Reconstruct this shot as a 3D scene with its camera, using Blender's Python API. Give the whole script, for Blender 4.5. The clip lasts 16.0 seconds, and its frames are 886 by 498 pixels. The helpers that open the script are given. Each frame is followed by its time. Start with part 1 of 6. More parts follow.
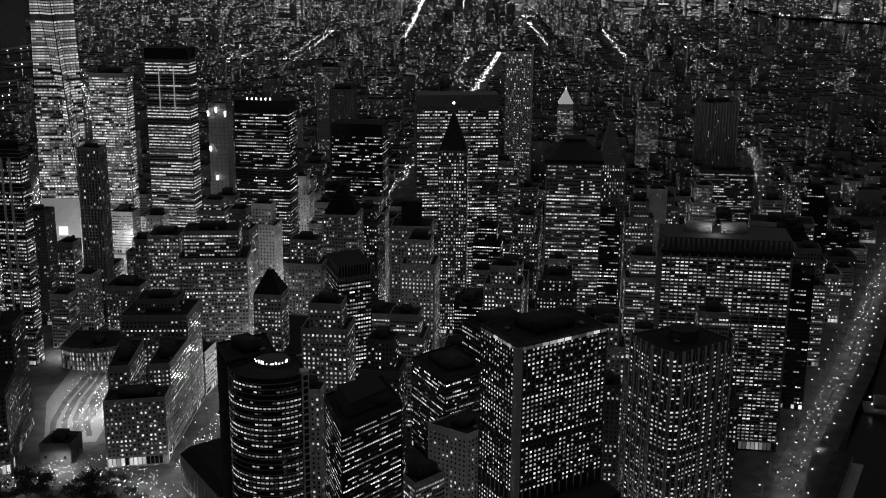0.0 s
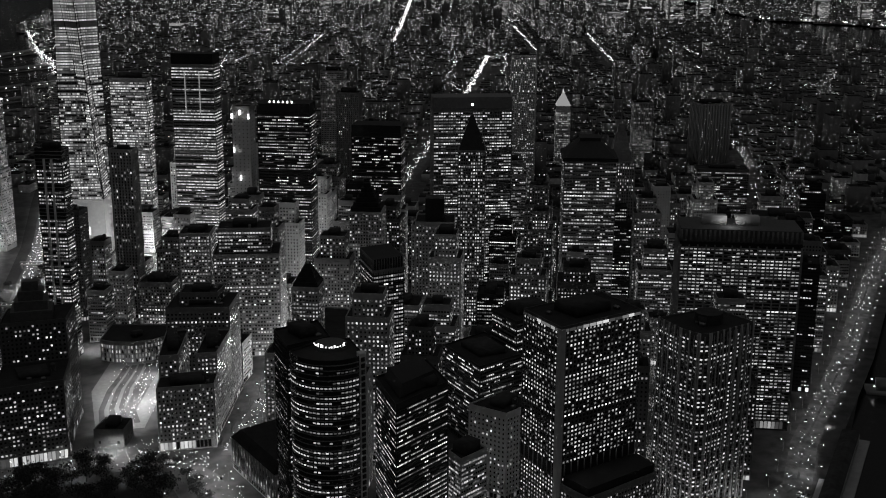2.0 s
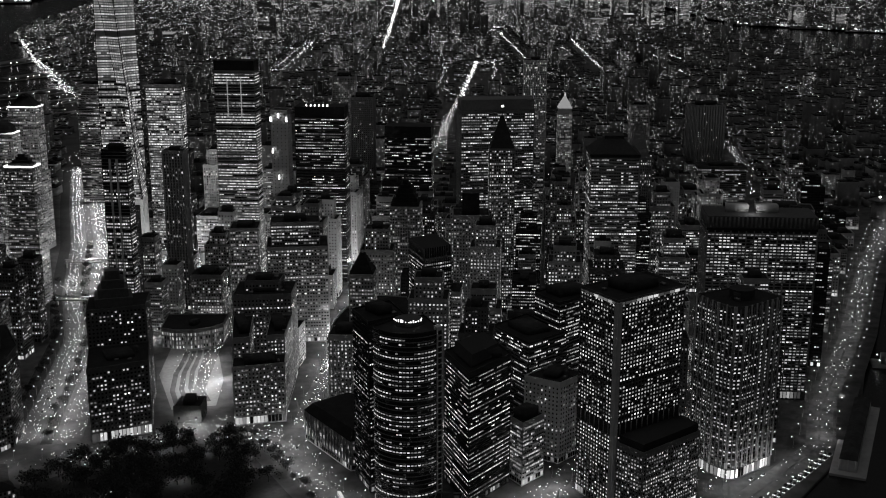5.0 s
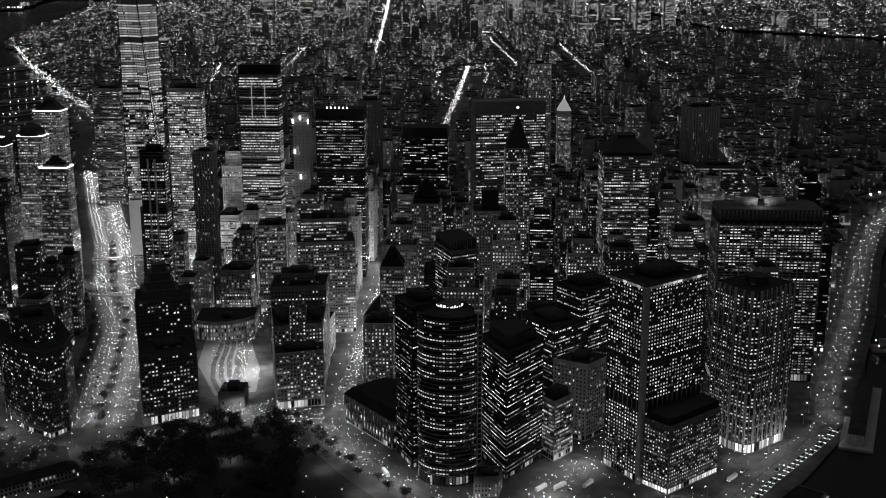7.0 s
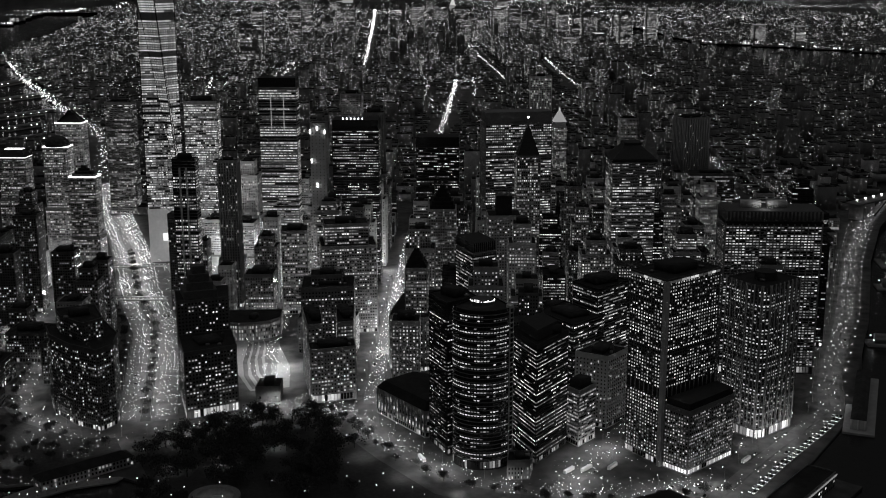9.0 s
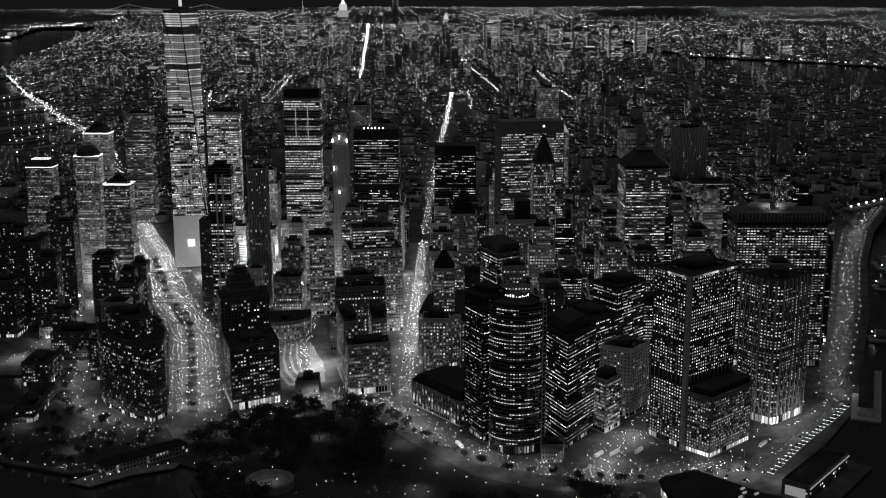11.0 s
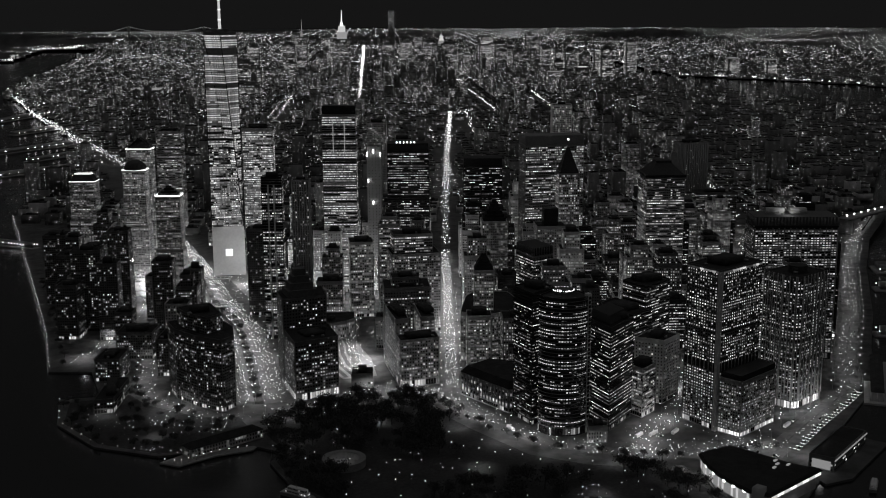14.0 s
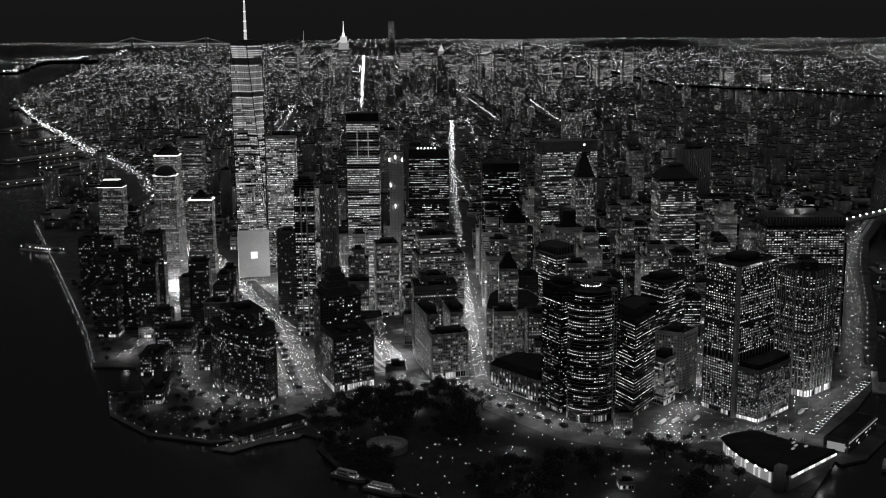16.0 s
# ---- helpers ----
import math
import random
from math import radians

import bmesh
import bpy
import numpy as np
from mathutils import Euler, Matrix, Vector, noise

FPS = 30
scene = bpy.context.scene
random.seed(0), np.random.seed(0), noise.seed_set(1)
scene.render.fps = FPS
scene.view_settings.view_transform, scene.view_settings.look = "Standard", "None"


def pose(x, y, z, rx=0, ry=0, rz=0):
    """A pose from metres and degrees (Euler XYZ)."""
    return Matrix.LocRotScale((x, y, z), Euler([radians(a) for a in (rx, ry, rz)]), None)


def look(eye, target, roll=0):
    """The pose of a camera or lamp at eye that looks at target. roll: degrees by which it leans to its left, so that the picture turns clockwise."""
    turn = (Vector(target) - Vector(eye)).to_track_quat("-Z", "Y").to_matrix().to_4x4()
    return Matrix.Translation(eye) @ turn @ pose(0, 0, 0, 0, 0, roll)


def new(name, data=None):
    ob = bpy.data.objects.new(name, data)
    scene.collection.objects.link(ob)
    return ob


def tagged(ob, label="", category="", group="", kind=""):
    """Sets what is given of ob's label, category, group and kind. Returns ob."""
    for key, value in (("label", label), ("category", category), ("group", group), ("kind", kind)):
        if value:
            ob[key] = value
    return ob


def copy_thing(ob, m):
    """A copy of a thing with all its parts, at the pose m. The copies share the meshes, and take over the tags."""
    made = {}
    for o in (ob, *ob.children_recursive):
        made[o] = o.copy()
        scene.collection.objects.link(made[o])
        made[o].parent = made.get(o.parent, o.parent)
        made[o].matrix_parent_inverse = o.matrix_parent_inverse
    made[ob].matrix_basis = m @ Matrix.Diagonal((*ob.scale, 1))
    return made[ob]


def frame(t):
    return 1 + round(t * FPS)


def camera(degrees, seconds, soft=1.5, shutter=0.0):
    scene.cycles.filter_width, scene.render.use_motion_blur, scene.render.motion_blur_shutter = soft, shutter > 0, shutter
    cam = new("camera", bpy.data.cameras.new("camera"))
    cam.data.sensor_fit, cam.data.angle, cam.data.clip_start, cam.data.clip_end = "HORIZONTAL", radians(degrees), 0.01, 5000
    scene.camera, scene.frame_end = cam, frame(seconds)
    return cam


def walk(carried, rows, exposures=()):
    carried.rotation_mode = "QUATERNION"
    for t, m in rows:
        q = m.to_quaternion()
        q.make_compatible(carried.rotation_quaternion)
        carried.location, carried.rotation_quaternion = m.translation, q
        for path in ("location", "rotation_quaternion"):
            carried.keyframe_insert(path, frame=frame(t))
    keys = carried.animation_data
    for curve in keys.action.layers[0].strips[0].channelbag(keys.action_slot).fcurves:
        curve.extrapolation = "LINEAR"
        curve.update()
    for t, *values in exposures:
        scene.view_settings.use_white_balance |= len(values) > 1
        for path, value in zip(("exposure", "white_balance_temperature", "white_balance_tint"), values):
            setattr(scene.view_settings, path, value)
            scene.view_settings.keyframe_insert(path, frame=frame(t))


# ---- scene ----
cam = camera(41.14, 16.0, soft=1.0)

PATH = [
    (0, (-170.03, -593.44, 364.84), (-129.38, -505.74, 339.23), 0.45),
    (0.5, (-184.95, -600.46, 366.13), (-143.89, -512.90, 340.67), 0.42),
    (1, (-199.89, -607.52, 367.42), (-158.34, -520.17, 342.04), 0.39),
    (1.5, (-214.90, -614.65, 368.70), (-172.74, -527.59, 343.32), 0.36),
    (2, (-230.02, -621.90, 369.93), (-187.49, -535.01, 344.62), 0.32),
    (2.5, (-245.33, -629.27, 371.13), (-202.52, -542.50, 345.88), 0.28),
    (3, (-260.84, -636.78, 372.29), (-217.72, -550.14, 347.11), 0.23),
    (3.5, (-276.61, -644.42, 373.39), (-233.06, -557.97, 348.29), 0.19),
    (4, (-292.65, -652.19, 374.41), (-248.63, -565.95, 349.42), 0.12),
    (6.5, (-374.31, -691.58, 379.18), (-328.25, -606.27, 354.67), 0.04),
    (7, (-390.89, -699.46, 380.08), (-344.38, -614.35, 355.72), -0.02),
    (7.5, (-407.69, -707.34, 380.93), (-360.68, -622.42, 356.88), -0.04),
    (8, (-424.75, -715.21, 381.72), (-377.23, -630.50, 357.94), -0.05),
    (8.5, (-442.06, -723.09, 382.42), (-394.03, -638.57, 358.96), -0.07),
    (9, (-459.62, -730.96, 383.06), (-411.12, -646.64, 359.87), -0.10),
    (11.5, (-548.58, -770.38, 385.87), (-498.31, -686.71, 364.10), -0.13),
    (12, (-566.45, -778.27, 386.36), (-515.90, -694.70, 364.89), -0.15),
    (12.5, (-584.38, -786.18, 386.77), (-533.50, -702.74, 365.57), -0.18),
    (13, (-602.33, -794.07, 387.11), (-551.22, -710.70, 366.22), -0.20),
    (13.5, (-620.28, -801.96, 387.41), (-568.86, -718.70, 366.83), -0.24),
    (14, (-638.20, -809.85, 387.69), (-586.45, -726.73, 367.34), -0.27),
    (14.5, (-656.07, -817.73, 387.97), (-603.97, -734.78, 367.88), -0.31),
    (15, (-673.87, -825.64, 388.29), (-621.48, -742.81, 368.43), -0.31),
    (15.5, (-691.60, -833.56, 388.62), (-639.09, -750.76, 368.94), -0.33),
    (16, (-709.31, -841.49, 388.95), (-656.67, -758.74, 369.45), -0.35),
]
walk(cam, [(t, look(e, a, r)) for t, e, a, r in PATH])

# ---- light: a dim night sky; streets have their own lamps and added unseen ones ----
world = bpy.data.worlds.new("night_sky")
scene.world = world
world.use_nodes = True
wn = world.node_tree.nodes
wl = world.node_tree.links
bg = wn["Background"]
tc = wn.new("ShaderNodeTexCoord")
sep = wn.new("ShaderNodeSeparateXYZ")
wl.new(tc.outputs["Generated"], sep.inputs[0])
ramp = wn.new("ShaderNodeValToRGB")
ramp.color_ramp.elements[0].position = 0.0
ramp.color_ramp.elements[0].color = (0.0075, 0.0075, 0.0075, 1)
ramp.color_ramp.elements[1].position = 0.75
ramp.color_ramp.elements[1].color = (0.11, 0.11, 0.11, 1)
low = ramp.color_ramp.elements.new(0.05)
low.color = (0.010, 0.010, 0.010, 1)
mid_sky = ramp.color_ramp.elements.new(0.32)
mid_sky.color = (0.02, 0.02, 0.02, 1)
wl.new(sep.outputs["Z"], ramp.inputs[0])
wl.new(ramp.outputs["Color"], bg.inputs["Color"])
SKY = 1.0
bg.inputs["Strength"].default_value = SKY
LAMP_W = 22000.0     # one lamp stands for a stretch of street lamps
WIN = 1.25            # brightness of the lit rooms

# ---- materials ----
def grey_mat(name, v, rough=0.8, metal=0.0, grain=0.25, scale=0.4, big=0.03, bump=0.0, spec=0.3):
    m = bpy.data.materials.new(name)
    m.use_nodes = True
    n, l = m.node_tree.nodes, m.node_tree.links
    b = n["Principled BSDF"]
    geo = n.new("ShaderNodeNewGeometry")
    n1 = n.new("ShaderNodeTexNoise"); n1.inputs["Scale"].default_value = scale; n1.inputs["Detail"].default_value = 5
    n2 = n.new("ShaderNodeTexNoise"); n2.inputs["Scale"].default_value = big; n2.inputs["Detail"].default_value = 3
    l.new(geo.outputs["Position"], n1.inputs["Vector"]); l.new(geo.outputs["Position"], n2.inputs["Vector"])
    mix = n.new("ShaderNodeMath"); mix.operation = "ADD"
    l.new(n1.outputs["Fac"], mix.inputs[0]); l.new(n2.outputs["Fac"], mix.inputs[1])
    mr = n.new("ShaderNodeMapRange")
    mr.inputs["From Min"].default_value = 0.6; mr.inputs["From Max"].default_value = 1.4
    mr.inputs["To Min"].default_value = v * (1 - grain); mr.inputs["To Max"].default_value = v * (1 + grain)
    l.new(mix.outputs[0], mr.inputs["Value"])
    comb = n.new("ShaderNodeCombineColor")
    for k in ("Red", "Green", "Blue"):
        l.new(mr.outputs["Result"], comb.inputs[k])
    l.new(comb.outputs["Color"], b.inputs["Base Color"])
    b.inputs["Roughness"].default_value = rough
    b.inputs["Metallic"].default_value = metal
    b.inputs["Specular IOR Level"].default_value = spec
    if bump:
        bp = n.new("ShaderNodeBump"); bp.inputs["Strength"].default_value = bump
        l.new(n1.outputs["Fac"], bp.inputs["Height"]); l.new(bp.outputs["Normal"], b.inputs["Normal"])
    return m


def glow_mat(name, v, vary=0.5, base=0.05, tail=1.0):
    """A lit room behind a pane, a lamp, or floodlight put in as glow: emits, each piece a little differently."""
    m = bpy.data.materials.new(name)
    m.use_nodes = True
    n, l = m.node_tree.nodes, m.node_tree.links
    b = n["Principled BSDF"]
    b.inputs["Base Color"].default_value = (base, base, base, 1)
    b.inputs["Roughness"].default_value = 0.15
    geo = n.new("ShaderNodeNewGeometry")
    mr = n.new("ShaderNodeMapRange")
    mr.inputs["To Min"].default_value = v * (1 - vary); mr.inputs["To Max"].default_value = v * (1 + vary)
    pw = n.new("ShaderNodeMath"); pw.operation = "POWER"
    pw.inputs[1].default_value = tail     # above one: many faint pieces and a few strong ones
    l.new(geo.outputs["Random Per Island"], pw.inputs[0])
    l.new(pw.outputs[0], mr.inputs["Value"])
    b.inputs["Emission Color"].default_value = (1, 1, 1, 1)
    l.new(mr.outputs["Result"], b.inputs["Emission Strength"])
    m.cycles.emission_sampling = "NONE"
    return m


M_ASPHALT = grey_mat("asphalt", 0.065, 0.75, grain=0.75, scale=0.09, big=0.03, bump=0.1)
M_PAVE = grey_mat("pavement", 0.2, 0.85, grain=0.25, scale=0.3)
M_CONC = grey_mat("concrete", 0.32, 0.85, grain=0.2, scale=0.2)
M_STONE = grey_mat("limestone", 0.36, 0.85, grain=0.22, scale=0.3)
M_BRICK = grey_mat("brick", 0.2, 0.9, grain=0.25, scale=0.5)
M_DARKBRICK = grey_mat("dark_brick", 0.1, 0.9, grain=0.3, scale=0.5)
M_BLACK = grey_mat("black_steel", 0.022, 0.5, grain=0.3, scale=0.4, spec=0.2)
M_ROADWAY = grey_mat("worn_concrete_road", 0.09, 0.8, grain=0.6, scale=0.12, big=0.04)
M_PALEGLASS = grey_mat("pale_glass_wall", 0.2, 0.25, grain=0.25, scale=0.2, spec=0.6)
M_STEEL = grey_mat("grey_steel", 0.22, 0.4, 0.6, grain=0.2, scale=0.5)
M_CURTAIN = grey_mat("curtain_wall_glass", 0.025, 0.12, grain=0.3, scale=0.3, spec=0.6)
M_ROOF = grey_mat("tar_roof", 0.02, 0.9, grain=0.5, scale=0.2, big=0.08)
M_ROOF2 = grey_mat("gravel_roof", 0.04, 0.9, grain=0.5, scale=0.25, big=0.08)
M_COPPER = grey_mat("copper_roof", 0.035, 0.6, grain=0.35, scale=0.4)
M_GRASS = grey_mat("winter_lawn", 0.036, 0.95, grain=0.5, scale=0.3, big=0.03)
M_LEAF = grey_mat("tree_foliage", 0.05, 0.9, grain=0.5, scale=0.6, big=0.1)
M_BARK = grey_mat("tree_bark", 0.07, 0.95, grain=0.3, scale=2.0)
M_LAND = grey_mat("far_ground", 0.1, 0.9, grain=0.5, scale=0.02, big=0.004)
M_FARWALL = grey_mat("far_wall", 0.17, 0.9, grain=0.6, scale=0.03, big=0.012)
M_PAINT = grey_mat("car_paint", 0.25, 0.3, 0.2, grain=0.2, scale=0.05, spec=0.5)
M_DARKPAINT = grey_mat("dark_car_paint", 0.04, 0.3, 0.2, grain=0.2, scale=0.05, spec=0.5)
M_RUBBER = grey_mat("rubber", 0.03, 0.8)
M_CLAD = grey_mat("pale_cladding", 0.6, 0.6, grain=0.12, scale=0.3)
M_LIGHTSTONE = grey_mat("pale_stone", 0.5, 0.8, grain=0.18, scale=0.3)
M_W0 = grey_mat("unlit_window", 0.02, 0.1, grain=0.4, scale=0.2, spec=0.6)
M_W1 = glow_mat("dim_window", 0.045 * WIN, 0.7)
M_W2 = glow_mat("lit_window", 0.17 * WIN, 0.6)
M_W3 = glow_mat("bright_window", 0.42 * WIN, 0.5)
M_W4 = glow_mat("brilliant_window", 0.85 * WIN, 0.3)
M_LAMP = glow_mat("lamp_glass", 3.4, 0.6)
M_FARLAMP = glow_mat("far_lamp", 3.4, 0.93, tail=2.4)
M_BRIGHTLAMP = glow_mat("bright_far_lamp", 3.2, 0.85, tail=1.8)
M_HEAD = glow_mat("headlight_glass", 2.2, 0.4)
M_TAIL = glow_mat("taillight_glass", 0.4, 0.4)
# these glow in place of floodlight on tops; M_CROWN also serves crown lamps
M_CROWN = glow_mat("floodlit_crown", 1.6, 0.3)
M_FLOODGLOW = glow_mat("floodlight_glow", 0.28, 0.25)
WINS = [M_W0, M_W1, M_W2, M_W3, M_W4]

wm = bpy.data.materials.new("dark_water")
wm.use_nodes = True
_n, _l = wm.node_tree.nodes, wm.node_tree.links
_b = _n["Principled BSDF"]
_b.inputs["Base Color"].default_value = (0.006, 0.006, 0.006, 1)
_b.inputs["Roughness"].default_value = 0.22
_b.inputs["IOR"].default_value = 1.33
_b.inputs["Specular IOR Level"].default_value = 0.5
_g = _n.new("ShaderNodeNewGeometry")
_t = _n.new("ShaderNodeTexNoise"); _t.inputs["Scale"].default_value = 0.12; _t.inputs["Detail"].default_value = 6
_t2 = _n.new("ShaderNodeTexNoise"); _t2.inputs["Scale"].default_value = 0.012; _t2.inputs["Detail"].default_value = 3
_l.new(_g.outputs["Position"], _t.inputs["Vector"]); _l.new(_g.outputs["Position"], _t2.inputs["Vector"])
_a = _n.new("ShaderNodeMath"); _a.operation = "ADD"
_l.new(_t.outputs["Fac"], _a.inputs[0]); _l.new(_t2.outputs["Fac"], _a.inputs[1])
_p = _n.new("ShaderNodeBump"); _p.inputs["Strength"].default_value = 0.22; _p.inputs["Distance"].default_value = 1.2
_l.new(_a.outputs[0], _p.inputs["Height"]); _l.new(_p.outputs["Normal"], _b.inputs["Normal"])
M_WATER = wm

# ---- mesh helpers ----
rng = np.random.default_rng(7)
EYE = np.array((-620.0, -802.0, 387.0))   # far country is drawn in towards this place, past NEAR metres
NEAR, DEEP = 2700.0, 2150.0


def draw_in(v):
    """Far country: distances past NEAR are shortened so that all of it lies within five kilometres."""
    v = np.asarray(v, float)
    d = v - EYE
    r = np.linalg.norm(d, axis=1)
    f = np.where(r > NEAR, NEAR + DEEP * (1 - np.exp(-(r - NEAR) / DEEP)), r)
    return EYE + d * (f / np.maximum(r, 1e-6))[:, None]


def mesh_of(name, verts, faces, mats, idx=None):
    me = bpy.data.meshes.new(name)
    verts = np.asarray(verts, np.float32)
    if isinstance(faces, np.ndarray) and faces.ndim == 2:
        k = faces.shape[1]
        me.vertices.add(len(verts)); me.vertices.foreach_set("co", verts.ravel())
        me.loops.add(faces.size); me.loops.foreach_set("vertex_index", faces.ravel().astype(np.int32))
        me.polygons.add(len(faces))
        me.polygons.foreach_set("loop_start", np.arange(0, faces.size, k, dtype=np.int32))
        me.update(calc_edges=True)
    else:
        me.from_pydata(verts.tolist(), [], [list(map(int, f)) for f in faces])
    for m in mats:
        me.materials.append(m)
    if idx is not None:
        me.polygons.foreach_set("material_index", np.asarray(idx, np.int32))
    me.update()
    return me


def part(name, me, parent=None, label="", kind=""):
    ob = new(name, me)
    if parent is not None:
        ob.parent = parent
    if label or kind:
        tagged(ob, label=label, kind=kind)
    return ob


def thing(name, label, category, group="", kind=""):
    ob = new(name)
    ob.empty_display_size = 1
    return tagged(ob, label=label, category=category, group=group, kind=kind)


BOXF = np.array([[0, 3, 2, 1], [4, 5, 6, 7], [0, 1, 5, 4], [1, 2, 6, 5], [2, 3, 7, 6], [3, 0, 4, 7]])


def boxes(items):
    """items: rows (cx, cy, z0, z1, half x, half y, turn in radians). All of them as one mesh's vertices and faces."""
    a = np.asarray(items, float).reshape(-1, 7)
    c, s = np.cos(a[:, 6]), np.sin(a[:, 6])
    V = np.empty((len(a), 8, 3))
    for k, (sx, sy) in enumerate(((-1, -1), (1, -1), (1, 1), (-1, 1))):
        x, y = sx * a[:, 4], sy * a[:, 5]
        for off, z in ((0, a[:, 2]), (4, a[:, 3])):
            V[:, k + off, 0] = a[:, 0] + c * x - s * y
            V[:, k + off, 1] = a[:, 1] + s * x + c * y
            V[:, k + off, 2] = z
    F = (BOXF[None] + 8 * np.arange(len(a))[:, None, None]).reshape(-1, 4)
    return V.reshape(-1, 3), F


def ccw(poly):
    p = [tuple(map(float, q)) for q in poly]
    a = sum(p[i][0] * p[(i + 1) % len(p)][1] - p[(i + 1) % len(p)][0] * p[i][1] for i in range(len(p)))
    return p if a > 0 else p[::-1]


def prism(poly, z0, z1, top=None):
    """A polygon's prism; top: its upper polygon where it tapers."""
    n = len(poly)
    top = top or poly
    V = [(x, y, z0) for x, y in poly] + [(x, y, z1) for x, y in top]
    F = [list(range(n))[::-1], list(range(n, 2 * n))] + [[i, (i + 1) % n, n + (i + 1) % n, n + i] for i in range(n)]
    return V, F


def join(parts):
    V, F = [], []
    for v, f in parts:
        o = len(V)
        V += [tuple(q) for q in v]
        F += [[i + o for i in g] for g in f]
    return V, F


def shrink(poly, d):
    """The polygon moved inwards by d (outwards where d is negative)."""
    n = len(poly)
    out = []
    for i in range(n):
        p0, p1, p2 = (np.array(poly[(i + k) % n]) for k in (-1, 0, 1))
        e1, e2 = p1 - p0, p2 - p1
        n1 = np.array((-e1[1], e1[0])) / np.hypot(*e1)
        n2 = np.array((-e2[1], e2[0])) / np.hypot(*e2)
        b = n1 + n2
        b = b / max(np.dot(b, n1), 0.35)
        out.append(tuple(p1 + b * d))
    return out


def rect(l, r, depth):
    """The rectangle behind the front edge from l to r."""
    l, r = np.array(l, float), np.array(r, float)
    u = (r - l) / np.hypot(*(r - l))
    n = np.array((-u[1], u[0])) * depth
    return ccw([l, r, r + n, l + n])


def box_at(cx, cy, w, d, az):
    """A rectangle with its front edge along the compass direction az."""
    u = np.array((math.sin(radians(az)), math.cos(radians(az))))
    n = np.array((-u[1], u[0]))
    c = np.array((cx, cy))
    return ccw([c - u * w / 2 - n * d / 2, c + u * w / 2 - n * d / 2, c + u * w / 2 + n * d / 2, c - u * w / 2 + n * d / 2])


def lit_pattern(nf, nb, r, p, run, floor_var, top=4):
    """Which panes are lit, floor by floor: lamps burn in runs along a floor, and whole floors differ."""
    out = np.zeros((nf, nb), int)
    for f in range(nf):
        pf = float(np.clip(p * np.exp(r.normal(0, floor_var)), 0, 0.97))
        lev = r.random()
        i = 0
        while i < nb:
            n = r.geometric(1.0 / run)
            if r.random() < pf:
                k = r.random() * 0.6 + lev * 0.4
                v = 1 if k < 0.22 else 2 if k < 0.5 else 3 if k < 0.82 else top
                out[f, i:i + n] = v
                if run > 1.5:
                    seg = out[f, i:i + n]
                    seg[r.random(len(seg)) < 0.22] = max(v - 1, 1)
            i += n
    return out


def panes(poly, z0, z1, fh, bw, ww, wh, r, p, run=1.2, floor_var=0.4, off=0.03, top=4, edge=0.6, dark=None, sides=None):
    """Window panes on every wall of the polygon. Returns per floor (vertices, faces, levels)."""
    nf = max(int((z1 - z0) / fh), 1)
    n = len(poly)
    C0, C1 = [], []
    for e in range(n):
        a, b = np.array(poly[e]), np.array(poly[(e + 1) % n])
        L = np.hypot(*(b - a))
        m = min(edge, L * 0.04)
        nb = int(round((L - 2 * m) / bw)) if L > bw else 1
        if (sides is not None and e not in sides) or L < 1.0:
            continue
        u = (b - a) / L
        out = np.array((u[1], -u[0]))
        pitch = (L - 2 * m) / nb
        s = m + pitch * (np.arange(nb) + 0.5)
        C0.append(a + u * (s - pitch * ww / 2)[:, None] + out * off)
        C1.append(a + u * (s + pitch * ww / 2)[:, None] + out * off)
    c0, c1 = np.concatenate(C0), np.concatenate(C1)
    nb = len(c0)
    lv = lit_pattern(nf, nb, r, p, run, floor_var, top)
    for f0, f1 in dark or ():
        lv[int(f0 * nf):int(f1 * nf)] = 0
    res = []
    F = np.arange(4 * nb).reshape(-1, 4)
    for f in range(nf):
        zc = z0 + (f + 0.5) * fh
        V = np.empty((nb, 4, 3))
        V[:, 0, :2], V[:, 1, :2], V[:, 2, :2], V[:, 3, :2] = c0, c1, c1, c0
        V[:, :2, 2], V[:, 2:, 2] = zc - fh * wh / 2, zc + fh * wh / 2
        res.append((V.reshape(-1, 3), F, lv[f]))
    return res


def relief(poly, z0, z1, fh, bw, pier, span, proud, edge=0.6):
    """Piers and floor bands that stand proud of the panes: (vertices, faces) each."""
    n = len(poly)
    pi, sp = [], []
    nf = max(int((z1 - z0) / fh), 1)
    for e in range(n):
        a, b = np.array(poly[e]), np.array(poly[(e + 1) % n])
        L = np.hypot(*(b - a))
        if L < 1.0:
            continue
        m = min(edge, L * 0.04)
        nb = int(round((L - 2 * m) / bw)) if L > bw else 1
        u = (b - a) / L
        out = np.array((u[1], -u[0]))
        turn = math.atan2(u[1], u[0])
        s0, pitch = m, (L - 2 * m) / nb
        if pier > 0:
            for k in range(nb + 1):
                c = a + u * (s0 + k * pitch) + out * proud / 2
                pi.append((c[0], c[1], z0, z1, pier / 2, proud / 2, turn))
        if span > 0:
            mid = (a + b) / 2 + out * proud * 0.4
            for f in range(nf + 1):
                z = z0 + f * fh
                sp.append((mid[0], mid[1], z - span / 2, min(z + span / 2, z1 + 0.2), L / 2 - 0.02, proud * 0.4, turn))
    return (boxes(pi) if pi else None), (boxes(sp) if sp else None)


